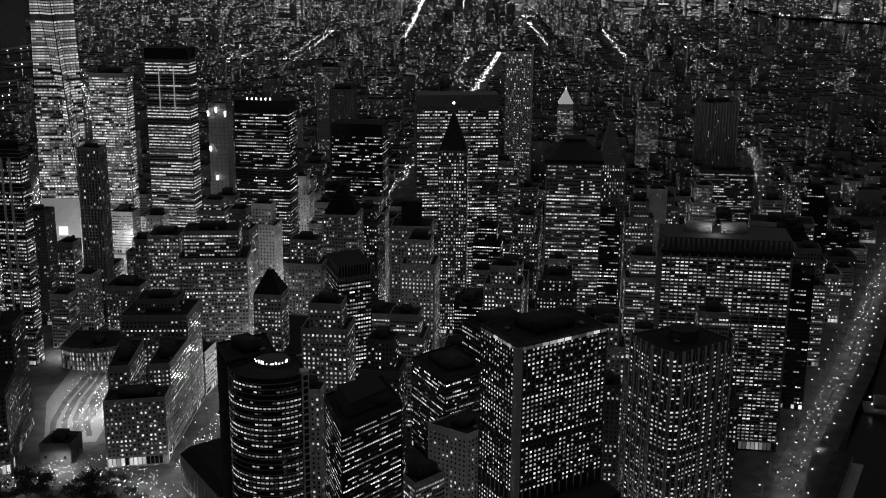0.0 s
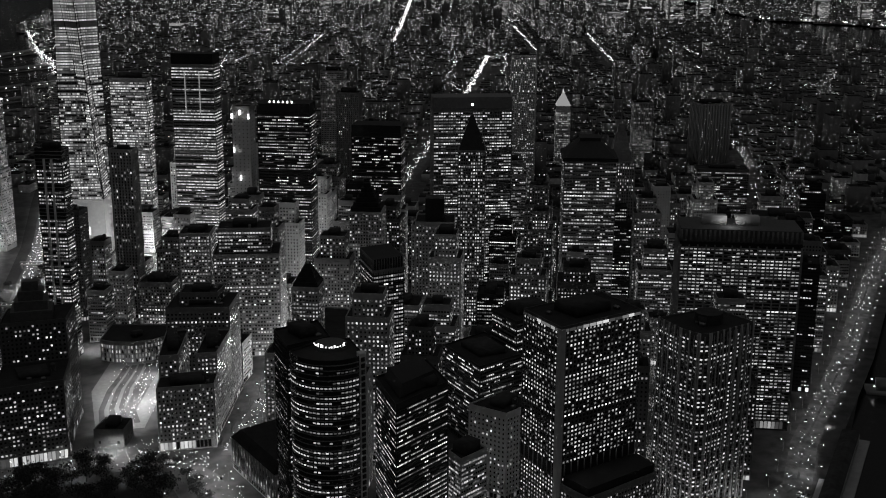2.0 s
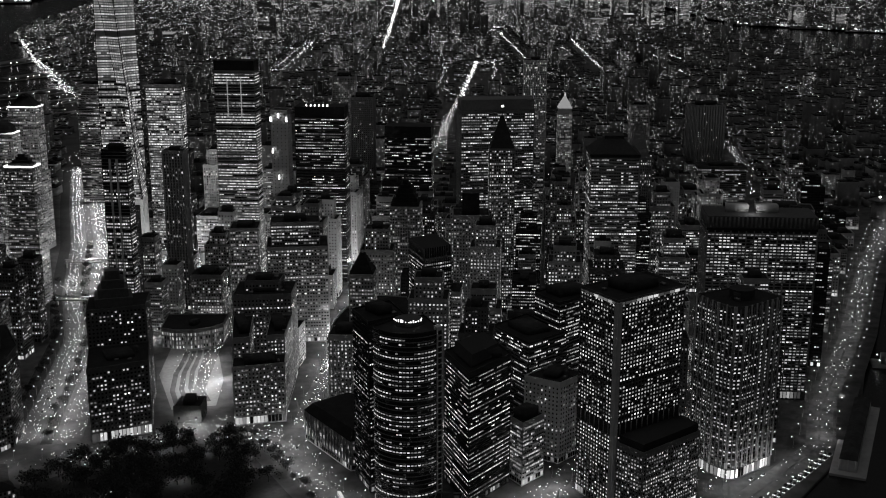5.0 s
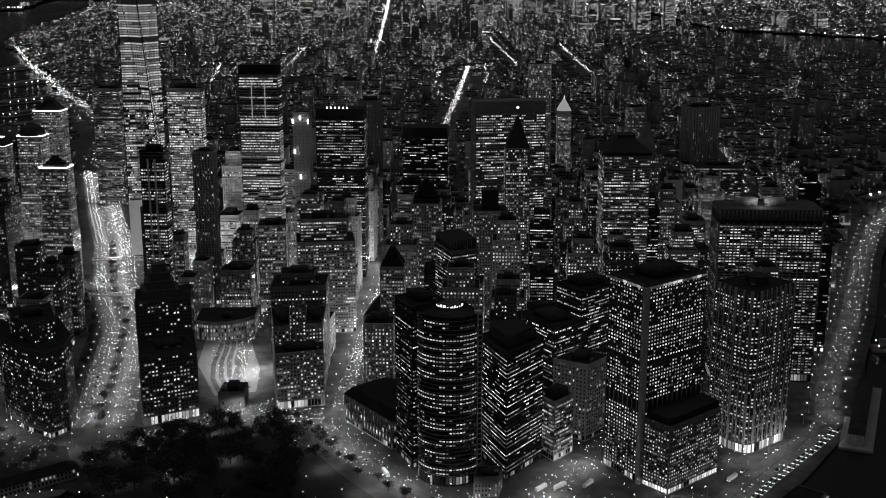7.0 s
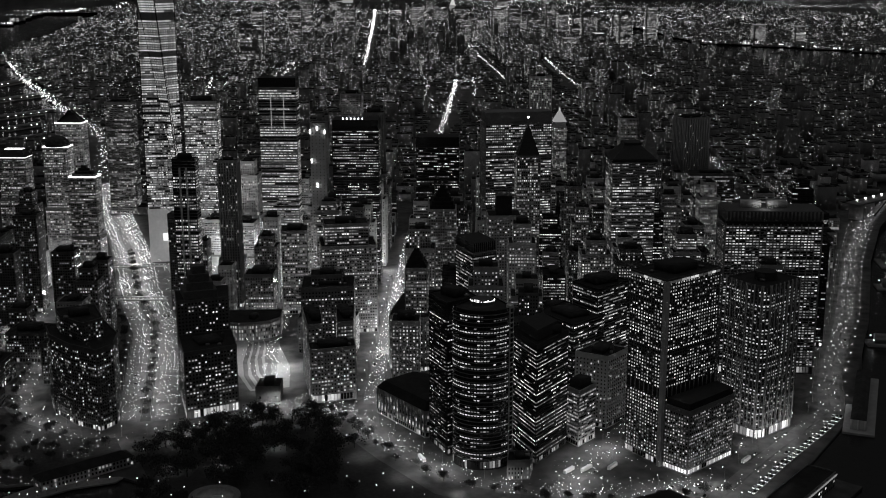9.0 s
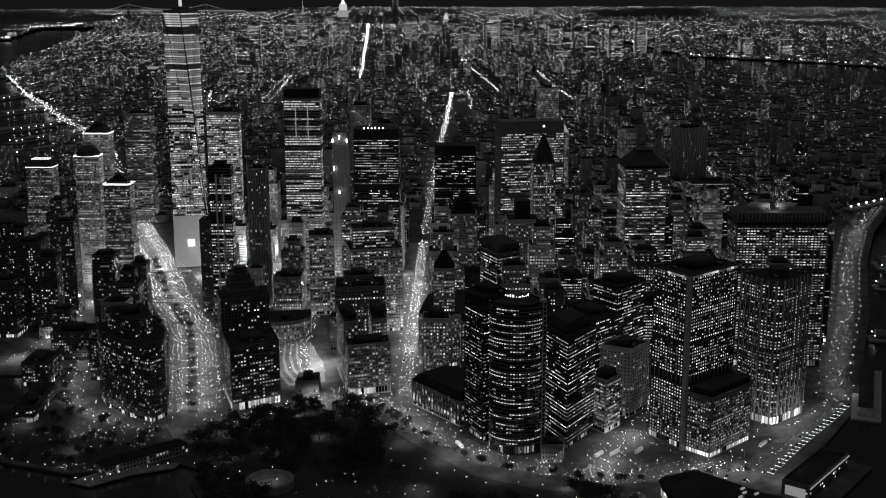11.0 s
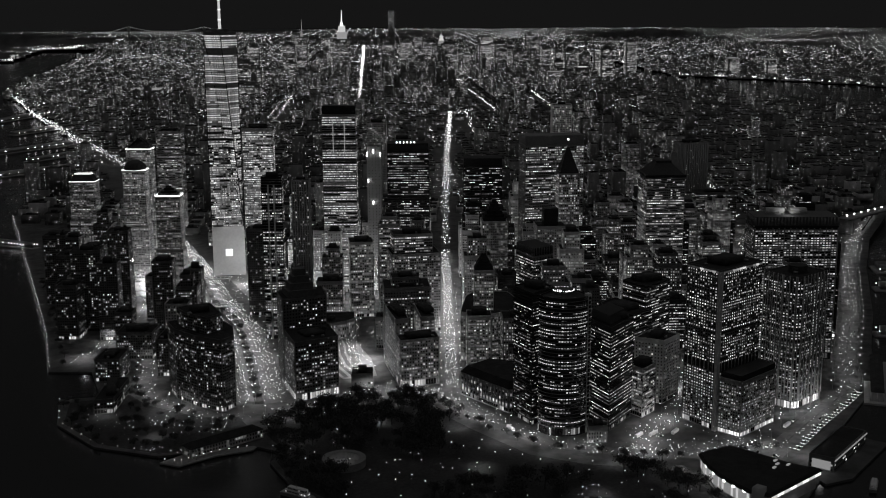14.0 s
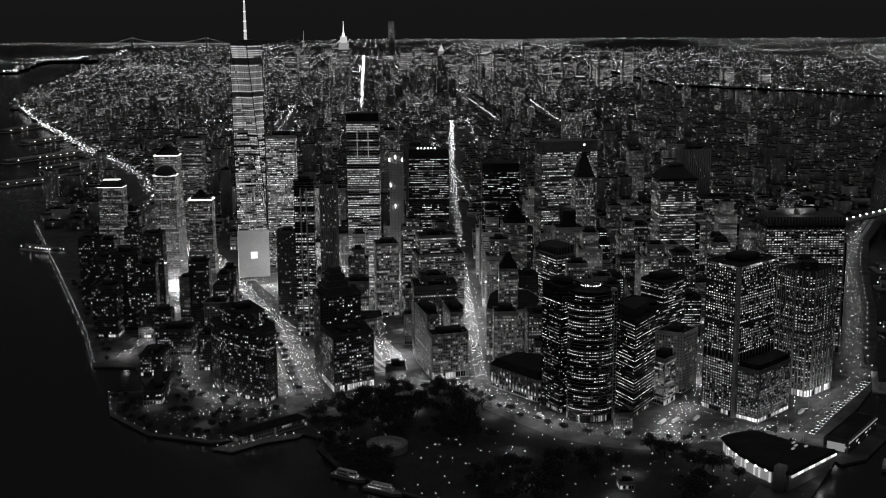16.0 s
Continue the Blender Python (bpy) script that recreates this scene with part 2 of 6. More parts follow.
def facade(owner, poly, z0, z1, r, fh=3.1, bw=2.4, ww=0.55, wh=0.5, p=0.4, run=1.2, fv=0.4, pier=0.0, span=0.0, proud=0.35,
           rows=False, top=4, dark=None, trim=None, sides=None):
    if p < 0.9:      # single panes between thin mullions
        ww, wh, run = min(ww, 0.76), wh * 0.88, 1 + (run - 1) * 0.55
    P = panes(poly, z0, z1, fh, bw, ww, wh, r, p, run, fv, top=top, dark=dark, sides=sides)
    if rows:
        for V, F, L in P:
            part("window_band", mesh_of("window_band", V, F, WINS, L), owner, kind="stuff")
    else:
        V, F, L, o = [], [], [], 0
        for v, f, l in P:
            V.append(v); F.append(f + o); L.append(l); o += len(v)
        if V:
            part("window_panes", mesh_of("window_panes", np.concatenate(V), np.concatenate(F), WINS, np.concatenate(L)), owner, kind="stuff")
    pi, sp = relief(poly, z0, z1, fh, bw, pier, span, proud)
    if pi:
        part("pier_grid", mesh_of("pier_grid", pi[0], pi[1], [trim or M_CONC]), owner, kind="stuff")
    if sp:
        part("band_grid", mesh_of("band_grid", sp[0], sp[1], [trim or M_CONC]), owner, kind="stuff")


def roof_bits(owner, poly, z, r, plant=True, parapet=1.1, mat=None, wall=None, tank=False, units=2):
    """Roof deck with its parapet, and the plant on it."""
    inner = shrink(poly, 0.5)
    n = len(poly)
    V = [(x, y, z + parapet) for x, y in poly] + [(x, y, z + parapet) for x, y in inner] + [(x, y, z + 0.02) for x, y in inner] + [(x, y, z) for x, y in poly]
    F = []
    for i in range(n):
        j = (i + 1) % n
        F += [[i, j, n + j, n + i], [n + i, n + j, 2 * n + j, 2 * n + i], [3 * n + i, 3 * n + j, j, i]]
    F.append(list(range(2 * n, 3 * n)))
    deck = part("roof", mesh_of("roof", V, F, [wall or M_CONC, mat or M_ROOF], [0] * (3 * n) + [1]), owner)
    if plant:
        c = np.mean(poly, axis=0)
        e = np.array(poly[1]) - np.array(poly[0])
        w = np.hypot(*e)
        d = np.hypot(*(np.array(poly[2]) - np.array(poly[1])))
        turn = math.atan2(e[1], e[0])
        hh = r.uniform(3, 7)
        v, f = boxes([(c[0], c[1], z + 0.03, z + hh, w * r.uniform(0.18, 0.32), d * r.uniform(0.18, 0.32), turn)])
        part("roof_plant", mesh_of("roof_plant", v, f, [M_ROOF2]), deck)
        u = e / w
        for _ in range(units):
            q = c + u * r.uniform(-0.36, 0.36) * w + np.array((-u[1], u[0])) * r.uniform(-0.36, 0.36) * d
            v, f = boxes([(q[0], q[1], z + 0.03, z + r.uniform(1.2, 2.6), r.uniform(1, 2.4), r.uniform(1, 2), turn)])
            part("roof_unit", mesh_of("roof_unit", v, f, [M_STEEL]), deck)
        if tank:
            q = c + u * 0.3 * w
            k = 10
            ring = [(q[0] + 1.8 * math.cos(6.283 * i / k), q[1] + 1.8 * math.sin(6.283 * i / k)) for i in range(k)]
            top = [(q[0] + 0.1 * math.cos(6.283 * i / k), q[1] + 0.1 * math.sin(6.283 * i / k)) for i in range(k)]
            V, F = join([prism(ring, z + 2.2, z + 5.4), prism(ring, z + 5.4, z + 6.6, top)])
            legs = boxes([(q[0] + a * 1.2, q[1] + b * 1.2, z + 0.03, z + 2.2, 0.12, 0.12, 0) for a in (-1, 1) for b in (-1, 1)])
            V, F = join([(V, F), (legs[0].tolist(), legs[1].tolist())])
            part("water_tank", mesh_of("water_tank", V, F, [M_BARK]), deck, "wooden water tank on steel legs")


TAKEN = []   # ground already built on


def tower(name, label, poly, h, seed, wall=None, z0=0.0, lobby=5.0, taken=True, cat="building", roof=True, plant=True, tank=False, owner=None, base_lit=0.4, units=2, **kw):
    poly = ccw(poly)
    r = np.random.default_rng(seed)
    wall = wall or M_STONE
    if taken:
        TAKEN.append(poly)
    o = owner or thing(name, label, cat)
    V, F = prism(poly, z0, h)
    part("wall", mesh_of("wall", V, F, [wall]), o)
    if lobby:
        P = panes(poly, z0 + 0.6, z0 + lobby, lobby - 0.8, 3.0, 0.8, 0.8, r, base_lit, 1.6, 0.2)
        for v, f, l in P:
            part("shopfront", mesh_of("shopfront", v, f, WINS, l), o, kind="stuff")
    facade(o, poly, z0 + lobby, h - 0.8, r, trim=kw.pop("trim", wall), **kw)
    if roof:
        roof_bits(o, poly, h, r, plant, wall=wall, tank=tank, units=units)
    return o

# ---- ground and water ----
def inside(poly, x, y):
    x, y = np.asarray(x, float), np.asarray(y, float)
    c = np.zeros(x.shape, bool)
    n = len(poly)
    for i in range(n):
        x1, y1 = poly[i]
        x2, y2 = poly[(i + 1) % n]
        hit = ((y1 > y) != (y2 > y)) & (x < (x2 - x1) * (y - y1) / ((y2 - y1) if y2 != y1 else 1e-9) + x1)
        c ^= hit
    return c


def to_line(pts, x, y):
    """Distance of places from a polyline."""
    x, y = np.asarray(x, float), np.asarray(y, float)
    best = np.full(x.shape, 1e9)
    for (x1, y1), (x2, y2) in zip(pts, pts[1:]):
        dx, dy = x2 - x1, y2 - y1
        t = np.clip(((x - x1) * dx + (y - y1) * dy) / (dx * dx + dy * dy), 0, 1)
        best = np.minimum(best, np.hypot(x - x1 - t * dx, y - y1 - t * dy))
    return best


SHORE = [(-172, 1468), (-267, 914), (-321, 606), (-355, 454), (-315, 428), (-331, 340), (-369, 354), (-389, 281), (-376, 205),
         (-335, 152), (-254, 130), (-240, 104), (-258, 86), (-264, 30), (-248, -40), (-215, -120), (-150, -190), (-60, -235), (30, -238),
         (125, -188), (226, -122), (302, -84), (400, -22), (559, 117), (780, 300), (1100, 560), (1190, 640)]
NEARLAND = SHORE + [(1190, 1468)]
MANHATTAN = [(-172, 1400), (-70, 1700), (60, 1960), (165, 2300), (245, 2650), (400, 3500), (460, 4500), (566, 4963), (825, 5648), (1260, 6692), (1735, 8182), (2676, 10428), (3300, 10700), (4600, 14000), (6500, 14500),
             (5600, 7600), (4600, 6000), (3600, 4080), (3230, 3330), (3130, 2850), (3060, 2430), (3080, 1990), (2560, 1560), (2000, 1230), (1190, 640), (600, 300)]
EASTBANK = [(2900, 1100), (4060, 2720), (4030, 3300), (3980, 3650), (3850, 3970), (4380, 4990), (5300, 6700), (6500, 8200), (9000, 20000), (24000, 14000), (16000, 0)]
WESTBANK = [(-3000, 7300), (600, 7700), (1140, 8106), (1241, 8024), (1954, 10148), (2222, 10266), (2477, 10805), (2963, 11220), (3473, 12806), (3600, 13500), (3500, 22000), (-9000, 22000)]
FARNORTH = [(3600, 14500), (9000, 14500), (9000, 22000), (3600, 22000)]


def is_land(x, y):
    return inside(MANHATTAN, x, y) | inside(EASTBANK, x, y) | inside(WESTBANK, x, y) | inside(FARNORTH, x, y) | (np.hypot(x - EYE[0], y - EYE[1]) > np.where(np.arctan2(x - EYE[0], y - EYE[1]) > radians(23), 9300, 11300))


def polar_sheet(name, z, az0, az1, step, r0, r1, ratio, mat, mask=None):
    rr = [r0]
    while rr[-1] < r1:
        rr.append(min(rr[-1] * ratio, r1))
    aa = np.radians(np.arange(az0, az1 + 1e-6, step))
    R, A = np.meshgrid(rr, aa, indexing="ij")
    V = np.stack([EYE[0] + R * np.sin(A), EYE[1] + R * np.cos(A), np.full(R.shape, z)], -1)
    nr, na = R.shape
    i = (np.arange(nr - 1)[:, None] * na + np.arange(na - 1)[None]).ravel()
    F = np.stack([i, i + na, i + na + 1, i + 1], 1)[:, ::-1]
    if mask is not None:
        c = V.reshape(-1, 3)[F].mean(1)
        F = F[mask(c[:, 0], c[:, 1])]
    v = draw_in(V.reshape(-1, 3))
    if mask is None:     # coarse water lies a little behind the land that it meets
        far_off = (R.reshape(-1) > 2500)[:, None]
        v = np.where(far_off, EYE + (v - EYE) * 1.003, v)
    used = np.unique(F)
    remap = np.full(len(v), -1)
    remap[used] = np.arange(len(used))
    return part(name, mesh_of(name, v[used], remap[F], [mat]))


tagged(polar_sheet("water", -1.8, -180, 180, 2.5, 5, 19000, 1.12, M_WATER), "dark rippled harbour and river water at night", "water", kind="structure")
tagged(polar_sheet("ground", -0.5, -25, 85, 0.25, 1100, 19000, 1.025, M_LAND, is_land), "dark city ground reaching to the horizon", "ground", kind="structure")

V, F = prism(ccw(NEARLAND), -4.0, 0.0)
tagged(part("road", mesh_of("road", V, F, [M_ASPHALT])), "dark asphalt street level of the city tip with its sea wall", "road", kind="structure")


def slab(name, poly, z, mat, label, cat="pavement", thick=0.15):
    V, F = prism(ccw(poly), z - thick, z)
    return tagged(part(name, mesh_of(name, V, F, [mat])), label, cat, kind="structure")


PARK = [(-232, 162), (-121, 196), (-68, 158), (-66, 60), (-58, -20), (-30, -64), (6, -98), (24, -132), (14, -196), (-40, -224), (-90, -208), (-150, -182), (-212, -115), (-244, -38), (-259, 30), (-252, 84), (-236, 104)]
slab("park_lawn", PARK, 0.12, M_GRASS, "dark winter lawn of the waterfront park", "lawn")
slab("plaza", [(-55, 417), (-16, 396), (-38, 306), (-62, 250), (-98, 258), (-86, 345)], 0.05, M_PAVE, "brightly lit pale tunnel approach plaza", "plaza", 0.04)

slab("esplanade_lawn", [(-362, 338), (-383, 281), (-370, 210), (-332, 158), (-258, 137), (-240, 166), (-236, 208), (-268, 228), (-300, 290), (-304, 330)], 0.11, M_GRASS, "dark lawn and paths of the waterfront esplanade", "lawn")

BROADWAY = [(-16, 172), (-3, 194), (127, 407), (341, 756), (921, 1676), (1604, 2741)]
WEST_L = [(-229, 250), (-160, 461), (-121, 651), (-69, 882), (-19, 1138), (45, 1430), (196, 2150), (340, 3696), (440, 4418)]
WEST_R = [(-175, 214), (-75, 502), (-60, 640), (-10, 850), (31, 1110), (84, 1410), (232, 2140), (376, 3690), (472, 4410)]
WEST_C = [((a[0] + b[0]) / 2, (a[1] + b[1]) / 2) for a, b in zip(WEST_L, WEST_R)]
STATE = [(-205, 190), (-150, 197), (-110, 200), (-52, 180), (-40, 140), (-42, 60), (-28, -10), (10, -55), (60, -95), (145, -118)]
FDR = [(107, -140), (200, -100), (270, -72), (329, -48), (385, 6), (545, 130), (760, 312), (943, 452), (1070, 530), (1180, 600)]
WHITEHALL = [(20, -62), (80, -40), (132, 5), (225, 78), (330, 170)]
GREENWICH = [(-100, 215), (-20, 390), (80, 560), (200, 744), (503, 1294), (1106, 2386)]
WATERST = [(200, -80), (300, 80), (520, 300), (900, 650)]
BPCROAD = [(-265, 240), (-292, 300), (-285, 345), (-224, 509), (-159, 599), (-100, 700)]
BPCROAD2 = [(-329, 464), (-244, 554), (-157, 711), (-98, 895)]
BATTERYPL = [(-205, 190), (-262, 215), (-290, 290)]

def ribbon(name, line, side, half, z, mat, label, thick=0.08):
    L, R = [], []
    fine = [line[0]]
    for (x1, y1), (x2, y2) in zip(line, line[1:]):
        k = max(int(math.hypot(x2 - x1, y2 - y1) / 60), 1)
        fine += [(x1 + (x2 - x1) * i / k, y1 + (y2 - y1) * i / k) for i in range(1, k + 1)]
    line = fine
    n = len(line)
    for i, q in enumerate(line):
        a, b = np.array(line[max(i - 1, 0)], float), np.array(line[min(i + 1, n - 1)], float)
        u = (b - a) / np.hypot(*(b - a))
        nn = np.array((u[1], -u[0]))
        c = np.array(q, float) + nn * side
        L.append(c - nn * half); R.append(c + nn * half)
    V = [(x, y, z) for x, y in L + R] + [(x, y, z - thick) for x, y in L + R]
    F = [[i + 1, i, n + i, n + i + 1] for i in range(n - 1)] + [[i, i + 1, 2 * n + i + 1, 2 * n + i] for i in range(n - 1)] + [[n + i + 1, n + i, 3 * n + i, 3 * n + i + 1] for i in range(n - 1)]
    return tagged(part(name, mesh_of(name, draw_in(V), F, [mat])), label, "road", kind="structure")


for sd, hw in ((-17, 8), (15, 9)):
    ribbon("carriageway", WEST_C[:6], sd, hw, 0.06, M_ROADWAY, "worn pale carriageway of the wide western street")
for sd, hw in ((-5.5, 4.6), (5.5, 4.6)):
    ribbon("carriageway", FDR, sd, hw, 0.06, M_ROADWAY, "worn concrete carriageway of the river drive")
ribbon("viaduct", FDR[3:], 19, 7, 8.0, M_ASPHALT, "dark elevated river drive on its viaduct", 1.2)
ribbon("median", WEST_C[:6], -2, 4.5, 0.09, M_GRASS, "dark planted median of the wide western street")
ribbon("greenway", WEST_C[:6], -33, 6.5, 0.09, M_GRASS, "dark planted strip beside the wide western street")
ribbon("carriageway", BROADWAY[:5], 0, 7.5, 0.06, M_ROADWAY, "worn carriageway of the long avenue")
ribbon("carriageway", STATE, 0, 8, 0.05, M_ROADWAY, "worn carriageway round the park")
ribbon("carriageway", WHITEHALL, 0, 6, 0.07, M_ROADWAY, "worn carriageway between the towers")
ribbon("carriageway", GREENWICH[:5], 0, 5, 0.1, M_ROADWAY, "narrow worn street between old offices")
ribbon("carriageway", BPCROAD, 0, 5, 0.065, M_ROADWAY, "curving street between apartment blocks")
ribbon("carriageway", BPCROAD2, 0, 5, 0.075, M_ROADWAY, "street between apartment blocks")

for k, bend in enumerate((0, 9, 18, 27)):     # curving lanes of the tunnel approach
    ribbon("lane", [(-92 + bend, 262), (-86 + bend * 0.9, 300), (-72 + bend * 0.85, 340), (-56 + bend * 0.8, 372), (-46 + bend * 0.7, 394)], 0, 2.2, 0.13, M_ASPHALT, "dark tunnel lane with pale edges")
# ---- landmark towers ----
# square black tower with deep window grid and its lower wing
nyp = tower("office_tower", "dark office tower with a grid of small square lit windows", [(119.8, -65), (183.2, -54.6), (181.6, -13), (118.2, -23.4)], 151, 11,
            wall=M_DARKBRICK, lobby=6, fh=2.75, bw=3.05, ww=0.46, wh=0.5, p=0.76, run=1.15, fv=0.3, pier=0.9, span=1.0, proud=0.35, rows=True, plant=True, dark=[(0.36, 0.4), (0.6, 0.62)])
v, f, l = panes(ccw([(119.8, -65), (183.2, -54.6), (181.6, -13), (118.2, -23.4)]), 148.4, 150.8, 2.3, 5.1, 0.9, 0.8, np.random.default_rng(3), 0.9, 2, 0.1, off=0.55)[0]
part("lit_cornice", mesh_of("lit_cornice", v, f, WINS, l), nyp, "row of lit crown windows under the roof edge", kind="stuff")
tower("office_wing", "dark lower office wing against the square tower", [(121.5, -66.5), (126.5, -90), (184, -77.5), (183.6, -57)], 52, 12,
      wall=M_BRICK, fh=2.75, bw=2.5, ww=0.46, wh=0.5, p=0.74, run=1.15, fv=0.25, pier=0.7, span=0.9, proud=0.3, rows=False, base_lit=0.85, top=3)
band = shrink(ccw([(119.8, -65), (183.2, -54.6), (181.6, -13), (118.2, -23.4)]), -0.42)
part("louvre_band", mesh_of("louvre_band", *prism(band, 56.5, 64), [M_BLACK]), nyp, "dark louvred plant floor")
pi, sp = relief(band, 56.5, 64, 7.5, 5.2, 0.9, 0.5, 0.3)
part("pier_grid", mesh_of("pier_grid", pi[0], pi[1], [M_CONC]), nyp, kind="stuff")
wingtop = thing("screen_wall", "dark louvred plant screen on the wing's roof", "screen")
V, F = prism(shrink(ccw([(121.5, -66.5), (126.5, -90), (184, -77.5), (183.6, -57)]), 1.2), 53.2, 58)
part("louvre_wall", mesh_of("louvre_wall", V, F, [M_BLACK]), wingtop)
part("corner_pier", mesh_of("corner_pier", *prism(box_at(120.6, -64.0, 3.6, 3.6, 81), 0, 150.5), [M_LIGHTSTONE]), nyp, "solid grey corner pier")
# tower with stone piers and a notched corner
tower("pier_tower", "office tower with close pale vertical piers and notched corner", [(220, -48), (223.5, -62), (230, -64.5), (271, -57), (266, -20), (221, -23)], 131, 13,
      wall=M_DARKBRICK, lobby=9, fh=2.9, bw=3.0, ww=0.5, wh=0.44, p=0.56, run=1.3, fv=0.4, top=3, pier=0.5, span=0.0, proud=0.35, rows=True, base_lit=0.9, trim=M_CONC, dark=[(0.5, 0.53)])
ptp = ccw([(220, -48), (223.5, -62), (230, -64.5), (271, -57), (266, -20), (221, -23)])
pi, sp = relief(ptp, 9, 132.5, 123, 6.0, 1.0, 0.0, 0.9)
part("pier_grid", mesh_of("pier_grid", pi[0], pi[1], [M_STONE]), bpy.data.objects["pier_tower"], "tall pale stone piers", kind="stuff")
ring = [(246 + 9 * math.cos(a), -42 + 9 * math.sin(a)) for a in np.linspace(0, 2 * math.pi, 17)[:-1]]
part("roof_drum", mesh_of("roof_drum", *prism(ring, 131.1, 138), [M_ROOF2]), bpy.data.objects["pier_tower"], "round dark roof drum")
# wide slab by the river drive
w55 = tower("slab_tower", "very wide dark office slab with rows of lit strip windows", [(313, 78.6), (389.6, 29.9), (411, 63.6), (334.4, 112.3)], 149, 14,
            wall=M_BLACK, lobby=8, fh=2.65, bw=3.2, ww=0.86, wh=0.46, p=0.74, run=2.2, fv=0.3, pier=0.0, span=1.1, proud=0.4, rows=True, base_lit=0.9, trim=M_BRICK, plant=False, dark=[(0.66, 0.7)])
pi, sp = relief(ccw([(313, 78.6), (389.6, 29.9), (411, 63.6), (334.4, 112.3)]), 8, 148, 140, 6.4, 1.1, 0.0, 0.7)
part("pier_grid", mesh_of("pier_grid", pi[0], pi[1], [M_BRICK]), w55, kind="stuff")
V, F = prism(shrink(ccw([(313, 78.6), (389.6, 29.9), (411, 63.6), (334.4, 112.3)]), 0.3), 150.1, 160)
part("plant_storey", mesh_of("plant_storey", V, F, [M_DARKBRICK]), w55, "dark louvred plant storey")
pi, sp = relief(shrink(ccw([(313, 78.6), (389.6, 29.9), (411, 63.6), (334.4, 112.3)]), 0.3), 151, 159.5, 8.5, 3.6, 1.6, 0.8, 0.5)
part("pier_grid", mesh_of("pier_grid", pi[0], pi[1], [M_BRICK]), w55, kind="stuff")
for cx, cy in ((347, 82), (368, 69)):
    hut = boxes([(cx, cy, 160.0, 166.5, 9, 4.5, math.radians(-30))])
    part("roof_house", mesh_of("roof_house", hut[0], hut[1], [M_CLAD]), w55, "floodlit pale roof house")
lampd = bpy.data.lights.new("roof_flood", "POINT"); lampd.energy = 1500; lampd.shadow_soft_size = 1.0
fl = new("roof_flood", lampd); fl.location = (350, 66, 166)

# curved glass tower with a glowing crown
cx, cy, R = 8.0, 20.0, 25.0
arc = [(cx + R * math.cos(radians(a)), cy + R * math.sin(radians(a))) for a in np.linspace(170, 292, 22)]
curve_poly = arc + [(22, 2), (25, 31), (6, 33.5)]
ctw = tower("curved_tower", "curved dark glass tower with lit floor strips", curve_poly, 128.5, 15, wall=M_CURTAIN, lobby=8, fh=3.2, bw=1.6, ww=0.84, wh=0.36,
            p=0.5, run=4, fv=0.6, top=3, span=0.7, proud=0.25, rows=True, trim=M_STEEL, base_lit=0.9, plant=False)
part("end_pier", mesh_of("end_pier", *prism(ccw([(17.6, -3.6), (22.4, -2.4), (22.6, 3), (18.0, 2)]), 0, 131), [M_CLAD]), ctw, "pale notched pier at the curve's end")
for zz in range(10, 128, 4):
    v, f = boxes([(20.0, -3.2, zz, zz + 2.6, 1.3, 0.4, 0.25)])
    part("pier_notch", mesh_of("pier_notch", v, f, [M_BLACK]), ctw)
ring = [(9 + 10 * math.cos(a), 22 + 10 * math.sin(a)) for a in np.linspace(0, 2 * math.pi, 29)[:-1]]
part("roof_drum", mesh_of("roof_drum", *prism(ring, 128.6, 131.5), [M_DARKBRICK]), ctw, "round roof drum")
rk = np.random.default_rng(44)
for k in range(14):
    a = radians(170 + 10.5 * k + rk.uniform(-3, 3))
    x, y = 9 + 10.1 * math.cos(a), 22 + 10.1 * math.sin(a)
    v, f = boxes([(x, y, 131.5, 131.9 + rk.uniform(0.1, 1.7), rk.uniform(0.2, 0.6), 0.25, a + 1.57)])
    part("crown_lamp", mesh_of("crown_lamp", v, f, [M_CROWN]), ctw, "glowing crown lamp")
tower("glass_tower", "dark glass slab tower with scattered lit offices", [(-14, 38), (17, 44), (21, 78), (-11, 72)], 127, 16, wall=M_BLACK, lobby=5, fh=3.1, bw=1.7, ww=0.8, wh=0.38,
      p=0.5, run=2.0, fv=0.5, span=0.9, pier=0.25, proud=0.25, rows=True, trim=M_BLACK, dark=[(0.9, 1.0)])
st = tower("plaza_tower", "dark banded office tower with long lit strips", [(44, 36), (37, -13), (83, 9), (88, 52)], 98, 17, wall=M_BLACK, lobby=5, fh=3.2, bw=1.9, ww=0.85, wh=0.36,
           p=0.52, run=3.5, fv=0.6, span=1.5, proud=0.3, rows=True, trim=M_BLACK)
V, F = prism(shrink(ccw([(44, 36), (37, -13), (83, 9), (88, 52)]), 5), 99.2, 106, shrink(ccw([(44, 36), (37, -13), (83, 9), (88, 52)]), 8))
part("plant_penthouse", mesh_of("plant_penthouse", V, F, [M_BLACK]), st, "dark plant penthouse")
tower("banded_block", "dark wide banded office block with set-back top", [(191, 151), (193, 115), (239, 128), (237, 164)], 91, 18, wall=M_BLACK, fh=3.1, bw=2.0, ww=0.94, wh=0.45,
      p=0.5, run=4, fv=0.5, span=1.4, proud=0.3, rows=True, trim=M_DARKBRICK)
tower("banded_block", "dark lower banded office block", [(150, 150), (152, 96), (196, 108), (192, 165)], 68, 19, wall=M_BLACK, fh=3.1, bw=2.0, ww=0.94, wh=0.45,
      p=0.4, run=4, fv=0.5, span=1.4, proud=0.3, trim=M_DARKBRICK)
